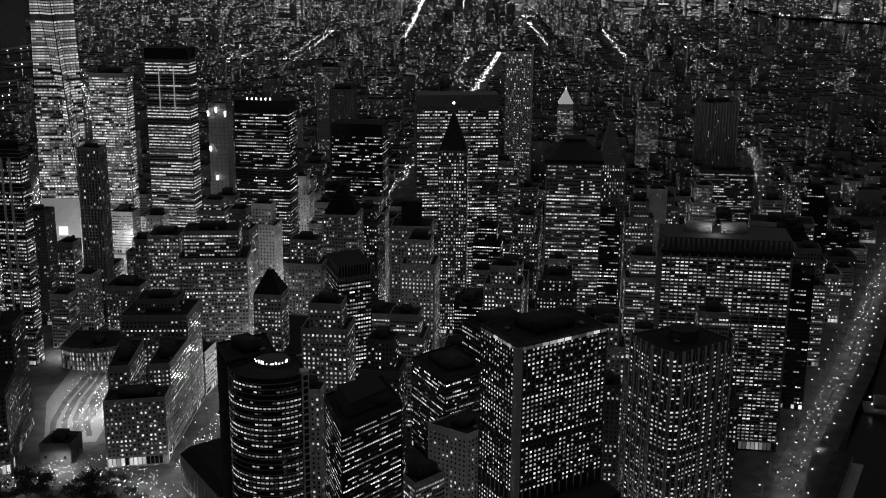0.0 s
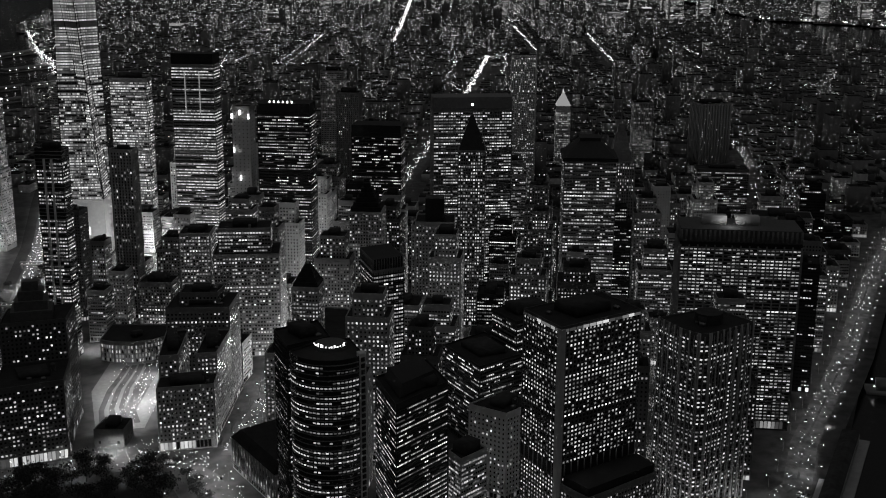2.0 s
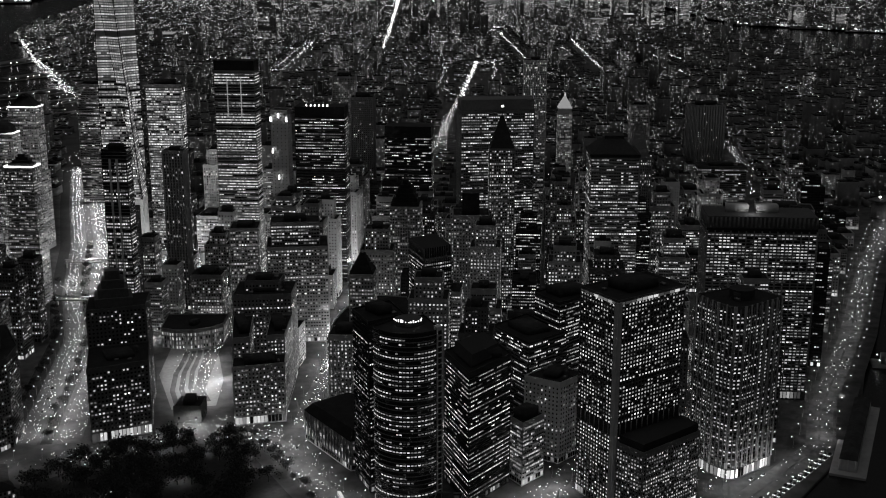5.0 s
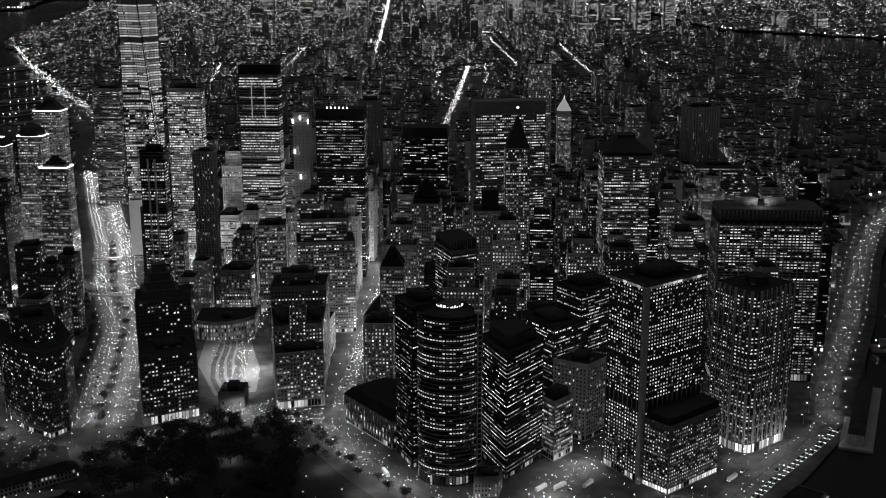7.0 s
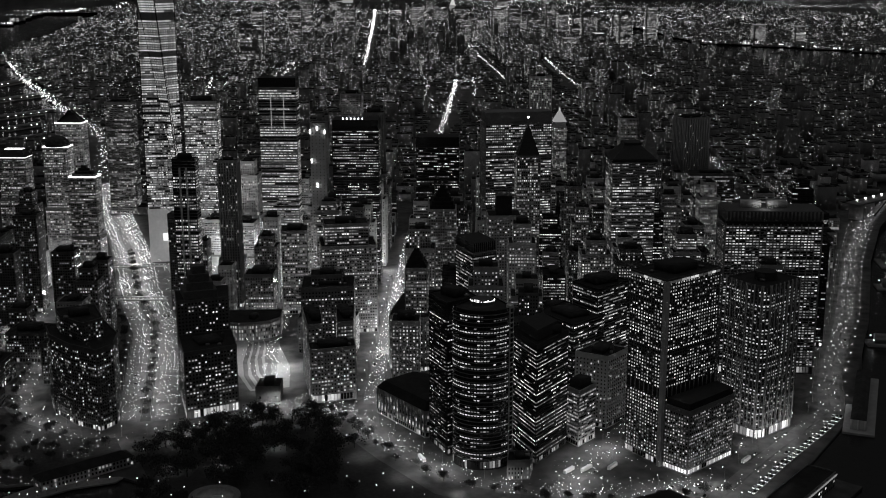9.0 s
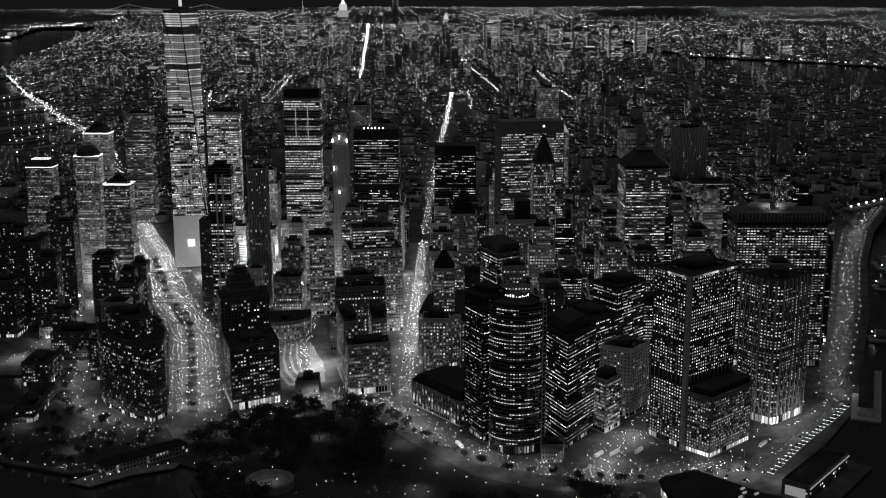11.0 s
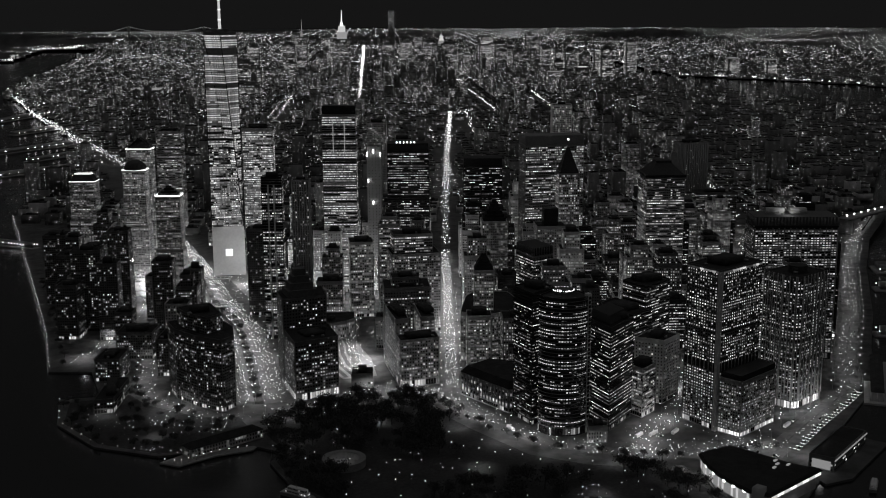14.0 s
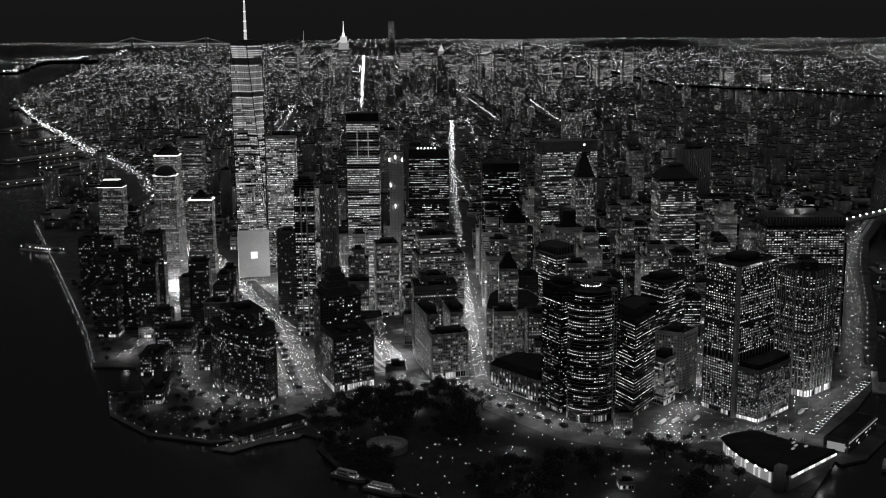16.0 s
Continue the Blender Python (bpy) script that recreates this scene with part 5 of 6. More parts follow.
far_tower("spired_skyscraper", "distant stepped skyscraper, floodlight on top and spire put in as glow", 1823, 4001, 60, 235, 0.3, [(0.75, 30, M_FLOODGLOW, 1), (0.55, 28, M_W3, 0.9), (0.25, 18, M_CROWN, 0.5), (0.1, 50, M_W4, 0.3)], 81)
far_tower("needle_skyscraper", "distant skyscraper with arched spire, its floodlight put in as glow", 2513, 4265, 42, 190, 0.25, [(0.8, 18, M_W2, 0.8), (0.6, 28, M_W3, 0.25), (0.1, 20, M_W2, 0.2)], 82)
far_tower("mast_skyscraper", "distant slim skyscraper with a mast", 1850, 4480, 50, 235, 0.35, [(0.3, 20, M_W2, 0.6), (0.07, 60, M_W2, 0.3)], 83)
far_tower("thin_skyscraper", "distant very thin square skyscraper", 2687, 5082, 34, 350, 0.22, [(1.0, 4, M_STEEL, 1)], 84)
far_tower("pale_slab", "distant pale lit office slab", 1951, 4300, 64, 230, 0.5, [(1.0, 3, M_W2, 1)], 85)
far_tower("river_tower", "distant apartment tower across the river", 4050, 3790, 52, 95, 0.5, [(1, 3, M_W2, 1)], 86)
far_tower("river_tower", "distant twin apartment tower across the river", 4190, 3650, 46, 90, 0.5, [(1, 3, M_W2, 1)], 87)
far_tower("pale_tower", "distant pale floodlit housing tower", 2620, 3480, 48, 85, 0.8, [(1, 3, M_W2, 1)], 88)
far_tower("lit_store", "distant brightly lit store block", 950, 4100, 120, 40, 0.95, [(1, 3, M_W2, 1)], 89)
for k, (x, y, w, h) in enumerate([(1400, 4000, 50, 120), (2250, 4350, 55, 190), (2380, 4700, 60, 210), (2700, 4600, 60, 180), (2150, 4800, 50, 220), (1650, 4600, 50, 190), (1500, 4400, 60, 130), (2900, 4400, 50, 130), (2050, 4150, 50, 160), (1250, 3700, 70, 70)]):
    if abs(math.degrees(math.atan2(x - EYE[0], y - EYE[1])) - 28.0) < 0.7:
        continue
    far_tower("midtown_tower", "distant lit office skyscraper", x, y, w, h, 0.4, [(0.6, 12, M_FARWALL, 0.9)], 120 + k)

rm = np.random.default_rng(314)
for k in range(62):
    du, dv = rm.uniform(4300, 6600), rm.normal(330, 520)
    c = U28 * du + V118 * dv
    if not inside(MANHATTAN, c[:1], c[1:])[0] or abs(math.degrees(math.atan2(c[0] - EYE[0], c[1] - EYE[1])) - 28.0) < 0.8 or min(to_line(list(a), c[:1], c[1:])[0] for a in AVENUES) < 45:
        continue
    far_tower("midtown_tower", ("distant office skyscraper with many lit floors", "distant dim skyscraper with a bright top", "distant apartment skyscraper with scattered lit windows")[k % 3], c[0], c[1], rm.uniform(42, 75), rm.uniform(90, 210),
              (0.42, 0.2, 0.3)[k % 3], [((0.6, 4, M_W3, 1), (0.7, 10, M_FARWALL, 0.9), (0.5, 14, M_FARWALL, 0.8), (0.6, 12, M_FARWALL, 0.9))[rm.integers(4)]], 500 + k)


def far_bridge(name, label, a, b, deck, tall, sag):
    a, b = np.array(a, float), np.array(b, float)
    o = thing(name, label, "bridge")
    L = np.hypot(*(b - a))
    u = (b - a) / L
    turn = math.atan2(u[1], u[0])
    m = (a + b) / 2
    segs = [(*(a + u * L * (k + 0.5) / 20), deck - 6, deck, L / 40, 12, turn) for k in range(-8, 28)]
    V, F = boxes(segs)
    part("deck", mesh_of("deck", draw_in(V), F, [M_STEEL]), o)
    for t in (0.15, 0.85):
        c = a + u * L * t
        V, F = boxes([(c[0], c[1], 0, tall, 8, 16, turn)])
        part("bridge_tower", mesh_of("bridge_tower", draw_in(V), F, [M_STEEL]), o)
    P = []
    for k in range(61):
        t = -0.05 + 1.1 * k / 60
        q = (t - 0.5) / 0.35
        z = deck + sag + (tall - deck - sag) * q * q if abs(q) < 1 else tall - (tall - deck) * (abs(q) - 1) / 0.57
        P.append((*(a + u * L * t), z, z + L * 0.005, L * 0.004, L * 0.004, turn))
    V, F = boxes(P)
    part("cable_lights", mesh_of("cable_lights", draw_in(V), F, [M_W2]), o, "string of cable lights", kind="stuff")
    V, F = boxes([(*(a + u * L * (k + 0.5) / 40), deck + 1, deck + 1 + L * 0.007, L * 0.004, L * 0.004, turn) for k in range(-8, 48)])
    part("deck_lights", mesh_of("deck_lights", draw_in(V), F, [M_W3]), o, kind="stuff")


far_bridge("suspension_bridge", "distant suspension bridge with lit cables over the river", (3546, 13359), (4520, 12372), 62, 135, 14)
far_bridge("suspension_bridge", "distant suspension bridge beyond the boroughs", (6100, 7750), (6450, 7180), 45, 95, 8)

# ---- street lamps, traffic, trees and the waterfront ----
def road_points(line, step, side=0.0, jit=0.0, seed=0):
    r = np.random.default_rng(seed)
    out = []
    for (x1, y1), (x2, y2) in zip(line, line[1:]):
        L = math.hypot(x2 - x1, y2 - y1)
        u = np.array(((x2 - x1) / L, (y2 - y1) / L))
        n = np.array((u[1], -u[0]))
        k = max(int(L / step), 1)
        for i in range(k):
            p = np.array((x1, y1)) + u * L * (i + 0.5) / k + n * (side + r.normal(0, jit) if jit else side)
            out.append((p[0], p[1], math.atan2(u[1], u[0])))
    return out


def cut(line, ymax):
    return [p for p in line if p[1] <= ymax]


lamp_proto = thing("street_lamp", "tall grey street lamp with bright lamp head", "street lamp", "street lamps")
k8 = lambda r: [(r * math.cos(a), r * math.sin(a)) for a in np.linspace(0, 2 * math.pi, 7)[:-1]]
part("pole", mesh_of("pole", *join([prism(k8(0.14), 0, 9.0, k8(0.08)), (boxes([(1.0, 0, 8.9, 9.05, 1.0, 0.06, 0)])[0].tolist(), BOXF.tolist())]), [M_STEEL]), lamp_proto)
part("lamp_head", mesh_of("lamp_head", *boxes([(1.9, 0, 8.75, 9.15, 0.36, 0.26, 0)]), [M_LAMP]), lamp_proto, "bright lamp glass")
lamp_proto.matrix_basis = pose(-250, 100, 0.1)
spots = []
for line, step, sides in ((BROADWAY[:4], 26, (-9, 9)), (WEST_C[:6], 22, (-26, -5, 2, 26)), (STATE, 22, (-10, 10)), (FDR, 28, (-15, 13)), (WHITEHALL, 26, (-7, 7)), (GREENWICH[:5], 34, (6,)),
                          (WATERST, 34, (6,)), (BPCROAD, 24, (-7, 7)), (BPCROAD2, 26, (7,)), (BATTERYPL, 20, (7,))):
    for s in sides:
        spots += [(x, y, a + (1.57 if s < 0 else -1.57)) for x, y, a in road_points(line, step, s, 0.8, int(step + s + 50))]
spots = [q for q in spots if q[1] < 1150]
made_lamps = 0
for x, y, a in sorted(spots, key=lambda q: q[1]):
    if made_lamps > 285:
        break
    if inside(NEARLAND, np.array([x]), np.array([y]))[0] and not built(x, y):
        copy_thing(lamp_proto, pose(x, y, 0.0, 0, 0, math.degrees(a)))
        made_lamps += 1

post_proto = thing("park_lamp", "short park lamp post with round lit globe", "lamp post", "park lamps")
part("post", mesh_of("post", *prism(k8(0.1), 0, 3.6, k8(0.07)), [M_BLACK]), post_proto)
part("globe", mesh_of("globe", *join([prism(k8(0.2), 3.6, 3.9, k8(0.36)), prism(k8(0.36), 3.9, 4.3, k8(0.15))]), [M_BRIGHTLAMP]), post_proto, "round lit lamp globe")
post_proto.matrix_basis = pose(-235, 20, 0.12)
rp = np.random.default_rng(5)
park_lamps = []
for _ in range(900):
    x, y = rp.uniform(-262, 20), rp.uniform(-215, 196)
    if inside(PARK, np.array([x]), np.array([y]))[0] and all((x - a) ** 2 + (y - b) ** 2 > 180 for a, b in park_lamps) and len(park_lamps) < 85:
        if y > 60 and rp.random() < 0.6:
            continue
        park_lamps.append((x, y))
for x, y in park_lamps:
    copy_thing(post_proto, pose(x, y, 0.12))
# lamps along the river walk
for line in (SHORE[0:4], SHORE[6:10], SHORE[14:19]):
    for x, y, a in road_points(line, 16, -1.5, 0.2, 3):
        copy_thing(post_proto, pose(x, y, 0.02))

# the light that those lamps throw
def lamp_light(x, y, z, w, size=2.5):
    key = "lamp_%d" % int(w)
    d = bpy.data.lights.get(key)
    if d is None:
        d = bpy.data.lights.new(key, "SPOT")
        d.energy, d.shadow_soft_size, d.spot_size, d.spot_blend = w, size, radians(168), 0.7
    ob = new("lamp_glow", d)
    ob.location = (x, y, z)


for line, step, w in ((BROADWAY[:4], 45, 0.4), (WEST_C[:6], 42, 1.5), (STATE, 34, 0.42), (FDR, 36, 0.22), (WHITEHALL, 60, 0.8), (GREENWICH[:5], 60, 1.1), (WATERST, 80, 0.6), (BPCROAD, 45, 0.55), (BPCROAD2, 60, 0.7), (BATTERYPL, 40, 0.3)):
    for x, y, a in road_points(line, step, 0, 0, 1):
        if y < 1500:
            lamp_light(x, y, 15, LAMP_W * w * (1.5 if line[0] == WEST_C[0] and y > 600 else 1.0))
for x, y, w in ((-82, 262, 0.5), (-60, 262, 0.5), (-72, 290, 0.7), (-50, 292, 0.7), (-76, 318, 0.6), (-48, 320, 0.6), (-72, 345, 0.5), (-42, 348, 0.5), (-60, 372, 0.4), (20, 520, 1.0), (100, 560, 1.0), (-30, 600, 1.0), (50, 680, 1.0), (-20, 720, 1.0), (110, 640, 1.0), (0, 470, 0.8), (-8, 850, 0.9), (22, 838, 0.9), (60, 820, 1.2), (120, 700, 1.2), (140, 800, 1.2), (110, -110, 0.7), (20, -130, 0.5), (150, -150, 0.6), (80, -20, 0.6), (-30, 150, 0.6), (-46, 100, 0.5), (-24, 196, 0.6), (-44, 20, 0.5)):
    lamp_light(x, y, 17, LAMP_W * w)
for x, y in ((-196, 172), (-160, 184), (-124, 178), (-92, 158), (-76, 120), (-74, 70), (-66, 20), (-44, -30), (-10, -76), (-130, 120), (-180, 110), (-110, -20), (-150, -90), (-60, -120), (-100, -150), (-30, -170), (-215, 120), (-320, 200), (-300, 250), (-345, 280)):
    lamp_light(x, y, 8, LAMP_W * 0.13, 1.0)
# work lamps of the building site, and unseen ones added to brighten nearby streets
site = bpy.data.lights.new("site_and_fill_lamp", "POINT")
site.energy, site.shadow_soft_size = LAMP_W * 1.25, 2.5
for x, y, z in ((-8, 700, 14), (30, 740, 14), (70, 690, 14), (110, 640, 14), (20, 650, 14), (-20, 590, 12), (40, 560, 12), (118, 560, 14), (60, 770, 16), (110, 760, 16), (-20, 790, 16), (-40, 840, 18),
                (170, 660, 12), (220, 590, 12), (62, 300, 15), (95, 355, 15), (130, 412, 15), (165, 470, 15), (200, 526, 15), (40, 494, 13), (80, 560, 13), (250, 420, 13), (280, 330, 13), (-150, 751, 10), (-174, 659, 10), (-128, 820, 10)):
    if not built(x, y):
        ob = new("site_and_fill_lamp", site)
        ob.location = (x, y, z)
up = bpy.data.lights.new("facade_uplight", "POINT")
up.energy, up.shadow_soft_size = 1100.0, 0.8
for x, y in ((207, -66), (213, -72.5), (222, -73.5), (234, -71), (246, -68), (258, -65), (270, -62), (202, -48), (201, -38)):
    ob = new("facade_uplight", up)
    ob.location = (x, y, 4.5)
for x, y, a in road_points(SHORE[0:4], 55, -0.5, 0, 1):
    lamp_light(x, y, 5.0, LAMP_W * 0.04, 1.0)
for iu in range(0, 8):     # cross streets of the old town
    for iv in range(-3, 8):
        c = U32 * (130 + iu * 110) + V122 * (iv * 105 + 20)
        if inside(NEARLAND, c[:1], c[1:2])[0] and not built(c[0], c[1]) and not inside(PARK, c[:1], c[1:2])[0] and not inside(WESTZONE, c[:1], c[1:2])[0] and to_line(FDR, c[:1], c[1:2])[0] > 45:
            lamp_light(c[0], c[1], 12, LAMP_W * 0.9)

# cars
def car_proto(name, label, paint, l=4.4, w=1.8, h=1.4, at=(0, 0)):
    o = thing(name, label, "car", "cars on the roads")
    body = join([prism([(-l / 2, -w / 2), (l / 2, -w / 2), (l / 2, w / 2), (-l / 2, w / 2)], 0.3, 0.85)])
    shell = part("body", mesh_of("body", *body, [paint]), o)
    cab = prism([(-l * 0.36, -w * 0.46), (l * 0.24, -w * 0.46), (l * 0.24, w * 0.46), (-l * 0.36, w * 0.46)], 0.85, h, [(-l * 0.26, -w * 0.38), (l * 0.1, -w * 0.38), (l * 0.1, w * 0.38), (-l * 0.26, w * 0.38)])
    part("cabin", mesh_of("cabin", *cab, [M_W0]), o)
    for y in (-0.62, 0.62):
        part("headlight", mesh_of("headlight", *boxes([(l / 2, y, 0.5, 0.95, 0.22, 0.28, 0)]), [M_HEAD]), shell, "bright headlight")
        part("taillight", mesh_of("taillight", *boxes([(-l / 2, y, 0.55, 0.85, 0.1, 0.25, 0)]), [M_TAIL]), shell, "glowing tail light")
    o.matrix_basis = pose(at[0], at[1], 0.01, 0, 0, 30)
    return o


cars = [car_proto("car", "pale saloon car with lights on", M_PAINT, at=(-195, 300)), car_proto("car", "dark saloon car with lights on", M_DARKPAINT, at=(-185, 330)),
        car_proto("van", "pale delivery van with lights on", M_PAINT, 5.6, 2.0, 2.3, at=(-178, 352))]
rc = np.random.default_rng(8)
for line, step, lanes in ((WEST_C[:5], 15, (-20, -14, 12, 16, 22)), (BROADWAY[:4], 22, (-3, 3)), (STATE, 15, (-4, 4)), (FDR, 18, (-11, -7, 5, 9)), (WHITEHALL, 30, (3,))):
    for s in lanes:
        for x, y, a in road_points(line, step, s, 0.6, int(s * 7 + 400)):
            if rc.random() < 0.14 and y < 800:
                copy_thing(cars[rc.integers(3)], pose(x + rc.uniform(-3, 3), y + rc.uniform(-3, 3), 0.01, 0, 0, math.degrees(a) + (180 if s < 0 else 0)))

# two packed lanes waiting by the ferry slips
for s_off in (11.5, 15.0):
    for x, y, a in road_points([(140, -127), (200, -100), (270, -72), (322, -50)], 8.2, s_off, 0.25, int(s_off * 3)):
        copy_thing(cars[rc.integers(3)], pose(x, y, 0.12, 0, 0, math.degrees(a) + 180))
# city buses
def bus_at(x, y, turn):
    o = thing("bus", "long pale city bus with lit windows", "bus", "city buses")
    hull = part("body", mesh_of("body", *prism([(-6, -1.3), (6, -1.3), (6, 1.3), (-6, 1.3)], 0.4, 3.1, [(-5.9, -1.2), (5.9, -1.2), (5.9, 1.2), (-5.9, 1.2)]), [M_CLAD]), o)
    for k in range(6):
        for sd in (-1, 1):
            part("side_window", mesh_of("side_window", *boxes([(-4.8 + 1.9 * k, sd * 1.28, 1.5, 2.5, 0.8, 0.04, 0)]), [M_W3]), hull, "lit window")
    for sd in (-0.8, 0.8):
        part("headlight", mesh_of("headlight", *boxes([(6.05, sd, 0.7, 1.1, 0.1, 0.25, 0)]), [M_HEAD]), hull, "bright headlight")
    for wx in (-3.8, 3.6):
        for sd in (-1.15, 1.15):
            ring = [(wx + 0.5 * math.cos(a), 0.5 + 0.5 * math.sin(a)) for a in np.linspace(0, 6.283, 11)[:-1]]
            V = [(u, sd + d, w) for d in (-0.15, 0.15) for u, w in ring]
            F = [list(range(10)), list(range(10, 20))[::-1]] + [[i, 10 + i, 10 + (i + 1) % 10, (i + 1) % 10] for i in range(10)]
            part("wheel", mesh_of("wheel", V, F, [M_RUBBER]), o)
    o.matrix_basis = pose(x, y, 0.08, 0, 0, turn)


for x, y, turn in ((52, -38, 20), (66, -42, 16), (86, -49, 24), (186, -92, 200), (-36, 40, 262), (-60, 176, 330)):
    bus_at(x, y, turn)

# the rest of the traffic and the shop lights, as far as it cannot be told apart
dots = []
for line, sp, n in ((WEST_C[:6], 25, 3000), (BROADWAY[:4], 6.5, 700), (STATE, 15, 620), (FDR, 9, 330), (WHITEHALL, 7, 120), (GREENWICH[:4], 6, 260), (WATERST, 6, 140), (BPCROAD, 8, 160), (BPCROAD2, 7, 130), (BATTERYPL, 8, 60), ([(-110, 215), (-60, 205), (-40, 150)], 14, 120), ([(-345, 168), (-306, 146)], 5, 22), ([(10, -60), (110, -110)], 24, 130), ([(40, -40), (110, -20), (118, -80)], 14, 70), (SITE + SITE[:1], 16, 220), ([(0, 640), (60, 740)], 40, 160), ([(-66, 262), (-56, 330), (-36, 396)], 20, 90), ([(-240, 190), (-345, 230), (-360, 310)], 24, 100), ([(-300, 255), (-250, 180)], 25, 60), ([(-190, 60), (-130, -60), (-20, -140), (0, -200)], 40, 50)):
    seg = [math.hypot(b[0] - a[0], b[1] - a[1]) for a, b in zip(line, line[1:])]
    for _ in range(n):
        k = rc.choice(len(seg), p=np.array(seg) / sum(seg))
        a, b = np.array(line[k], float), np.array(line[k + 1], float)
        u = (b - a) / seg[k]
        off = rc.uniform(-sp, sp) if sp != 25 or rc.random() < 0.3 else rc.choice((-21, -16, -12, 9, 12.5, 16, 19.5, 23)) + rc.normal(0, 0.7)
        q = a + (b - a) * rc.random() + np.array((u[1], -u[0])) * off
        if not built(q[0], q[1]) and inside(NEARLAND, q[:1], q[1:])[0]:
            dots.append(q)
specks("traffic_lights", "headlights, tail lights and shop lights along the streets", dots, 0.42, M_BRIGHTLAMP, 1.6, 6, "traffic")
# trees
def tree_mesh(seed):
    r = np.random.default_rng(seed)
    trunk = [prism([(0.3 * math.cos(a), 0.3 * math.sin(a)) for a in np.linspace(0, 6.283, 7)[:-1]], 0, 3.4, [(0.17 * math.cos(a), 0.17 * math.sin(a)) for a in np.linspace(0, 6.283, 7)[:-1]])]
    tips = []
    for _ in range(13):
        a, e = r.uniform(0, 6.283), r.uniform(0.35, 1.3)
        L = r.uniform(3, 5.2)
        p0 = np.array((0, 0, r.uniform(2.4, 3.4)))
        p1 = p0 + L * np.array((math.cos(a) * math.cos(e), math.sin(a) * math.cos(e), math.sin(e)))
        tips.append(p1)
        V = []
        for p, w in ((p0, 0.12), (p1, 0.03)):
            V += [tuple(p + np.array((w * math.cos(t), w * math.sin(t), 0))) for t in (0, 2.09, 4.19)]
        trunk.append((V, [[0, 1, 4, 3], [1, 2, 5, 4], [2, 0, 3, 5]]))
    Q = []
    for p in tips:
        for _ in range(52):
            c = p + r.normal(0, 1.15, 3) * (1, 1, 0.75)
            a, b = r.normal(0, 1, 3), r.normal(0, 1, 3)
            a /= np.linalg.norm(a); b -= a * (a @ b); b /= np.linalg.norm(b)
            s = r.uniform(0.25, 0.6)
            Q += [c - a * s, c + b * s * 0.6, c + a * s, c - b * s * 0.6]
    return mesh_of("trunk", *join(trunk), [M_BARK]), mesh_of("crown", np.array(Q), np.arange(len(Q)).reshape(-1, 4), [M_LEAF])


trees = []
for k in range(4):
    o = thing("tree", "dark park tree with an uneven leafy crown", "tree", "park trees")
    t, c = tree_mesh(50 + k)
    part("trunk", t, o); part("crown", c, o)
    o.matrix_basis = pose(-120 + 9 * k, 150, 0.1)
    trees.append(o)
rt = np.random.default_rng(12)
placed = []
tries = 0
while len(placed) < 150 and tries < 6000:
    tries += 1
    x, y = rt.uniform(-262, 20), rt.uniform(-215, 200)
    g = noise.noise((x / 60, y / 60, 1.7))
    if g < -0.08 and y < 60:
        continue
    if inside(PARK, np.array([x]), np.array([y]))[0] and all((x - a) ** 2 + (y - b) ** 2 > 60 for a, b in placed):
        placed.append((x, y))
for x, y, a in road_points(STATE, 16, 12, 1.5, 4) + road_points(BPCROAD, 22, -8, 0.5, 5) + road_points(SHORE[6:10], 18, -16, 6, 6) + road_points(SHORE[1:4], 30, -16, 3, 7) + road_points(WEST_C[:4], 22, -2, 1, 9) + road_points(WEST_C[:3], 22, -33, 2, 10):
    placed.append((x, y))
in_park = 150
start = len(placed)
grove = [(-362, 338), (-383, 281), (-370, 210), (-332, 158), (-258, 137), (-240, 166), (-236, 208), (-268, 228), (-300, 290), (-304, 330)]
for _ in range(900):
    x, y = rt.uniform(-385, -230), rt.uniform(135, 340)
    if len(placed) < start + 30 and inside(grove, np.array([x]), np.array([y]))[0] and all((x - a) ** 2 + (y - b) ** 2 > 90 for a, b in placed):
        placed.append((x, y))
for k, (x, y) in enumerate(placed):
    if not built(x, y) and not inside(PLAZA, np.array([x]), np.array([y]))[0]:
        s = rt.uniform(1.3, 2.1) if k < in_park else rt.uniform(0.7, 1.15)
        t = copy_thing(trees[rt.integers(4)], pose(x, y, 0.05, 0, 0, rt.uniform(0, 360)))
        t.scale = (s, s, s * rt.uniform(0.85, 1.15))

# ferry terminal: a curved glass front under a dark slanting roof
o = thing("ferry_terminal", "ferry terminal with glowing curved glass front and dark roof", "terminal")
front = [(40, -129), (32, -142), (26, -155), (21, -170), (18, -188), (17, -206)]
back = [(24, -220), (96, -206), (86, -188), (73, -130)]
poly = ccw(front + back)
part("roof", mesh_of("roof", *prism(shrink(poly, -2), 15, 17.5, poly), [M_ROOF]), o, "broad dark flat roof")
part("hall_wall", mesh_of("hall_wall", *prism(shrink(poly, 1.2), 0, 15), [M_CONC]), o)
for (x1, y1), (x2, y2) in zip(front, front[1:]):
    L = math.hypot(x2 - x1, y2 - y1)
    for k in range(6):
        t0, t1 = (k + 0.06) / 6, (k + 0.94) / 6
        V = [(x1 + (x2 - x1) * t0, y1 + (y2 - y1) * t0, 4.5), (x1 + (x2 - x1) * t1, y1 + (y2 - y1) * t1, 4.5), (x1 + (x2 - x1) * t1, y1 + (y2 - y1) * t1, 13.5), (x1 + (x2 - x1) * t0, y1 + (y2 - y1) * t0, 13.5)]
        part("glass_pane", mesh_of("glass_pane", V, [[0, 1, 2, 3]], [(M_W2, M_W3, M_W2, M_W2)[k % 4]]), o, "lit glass pane")
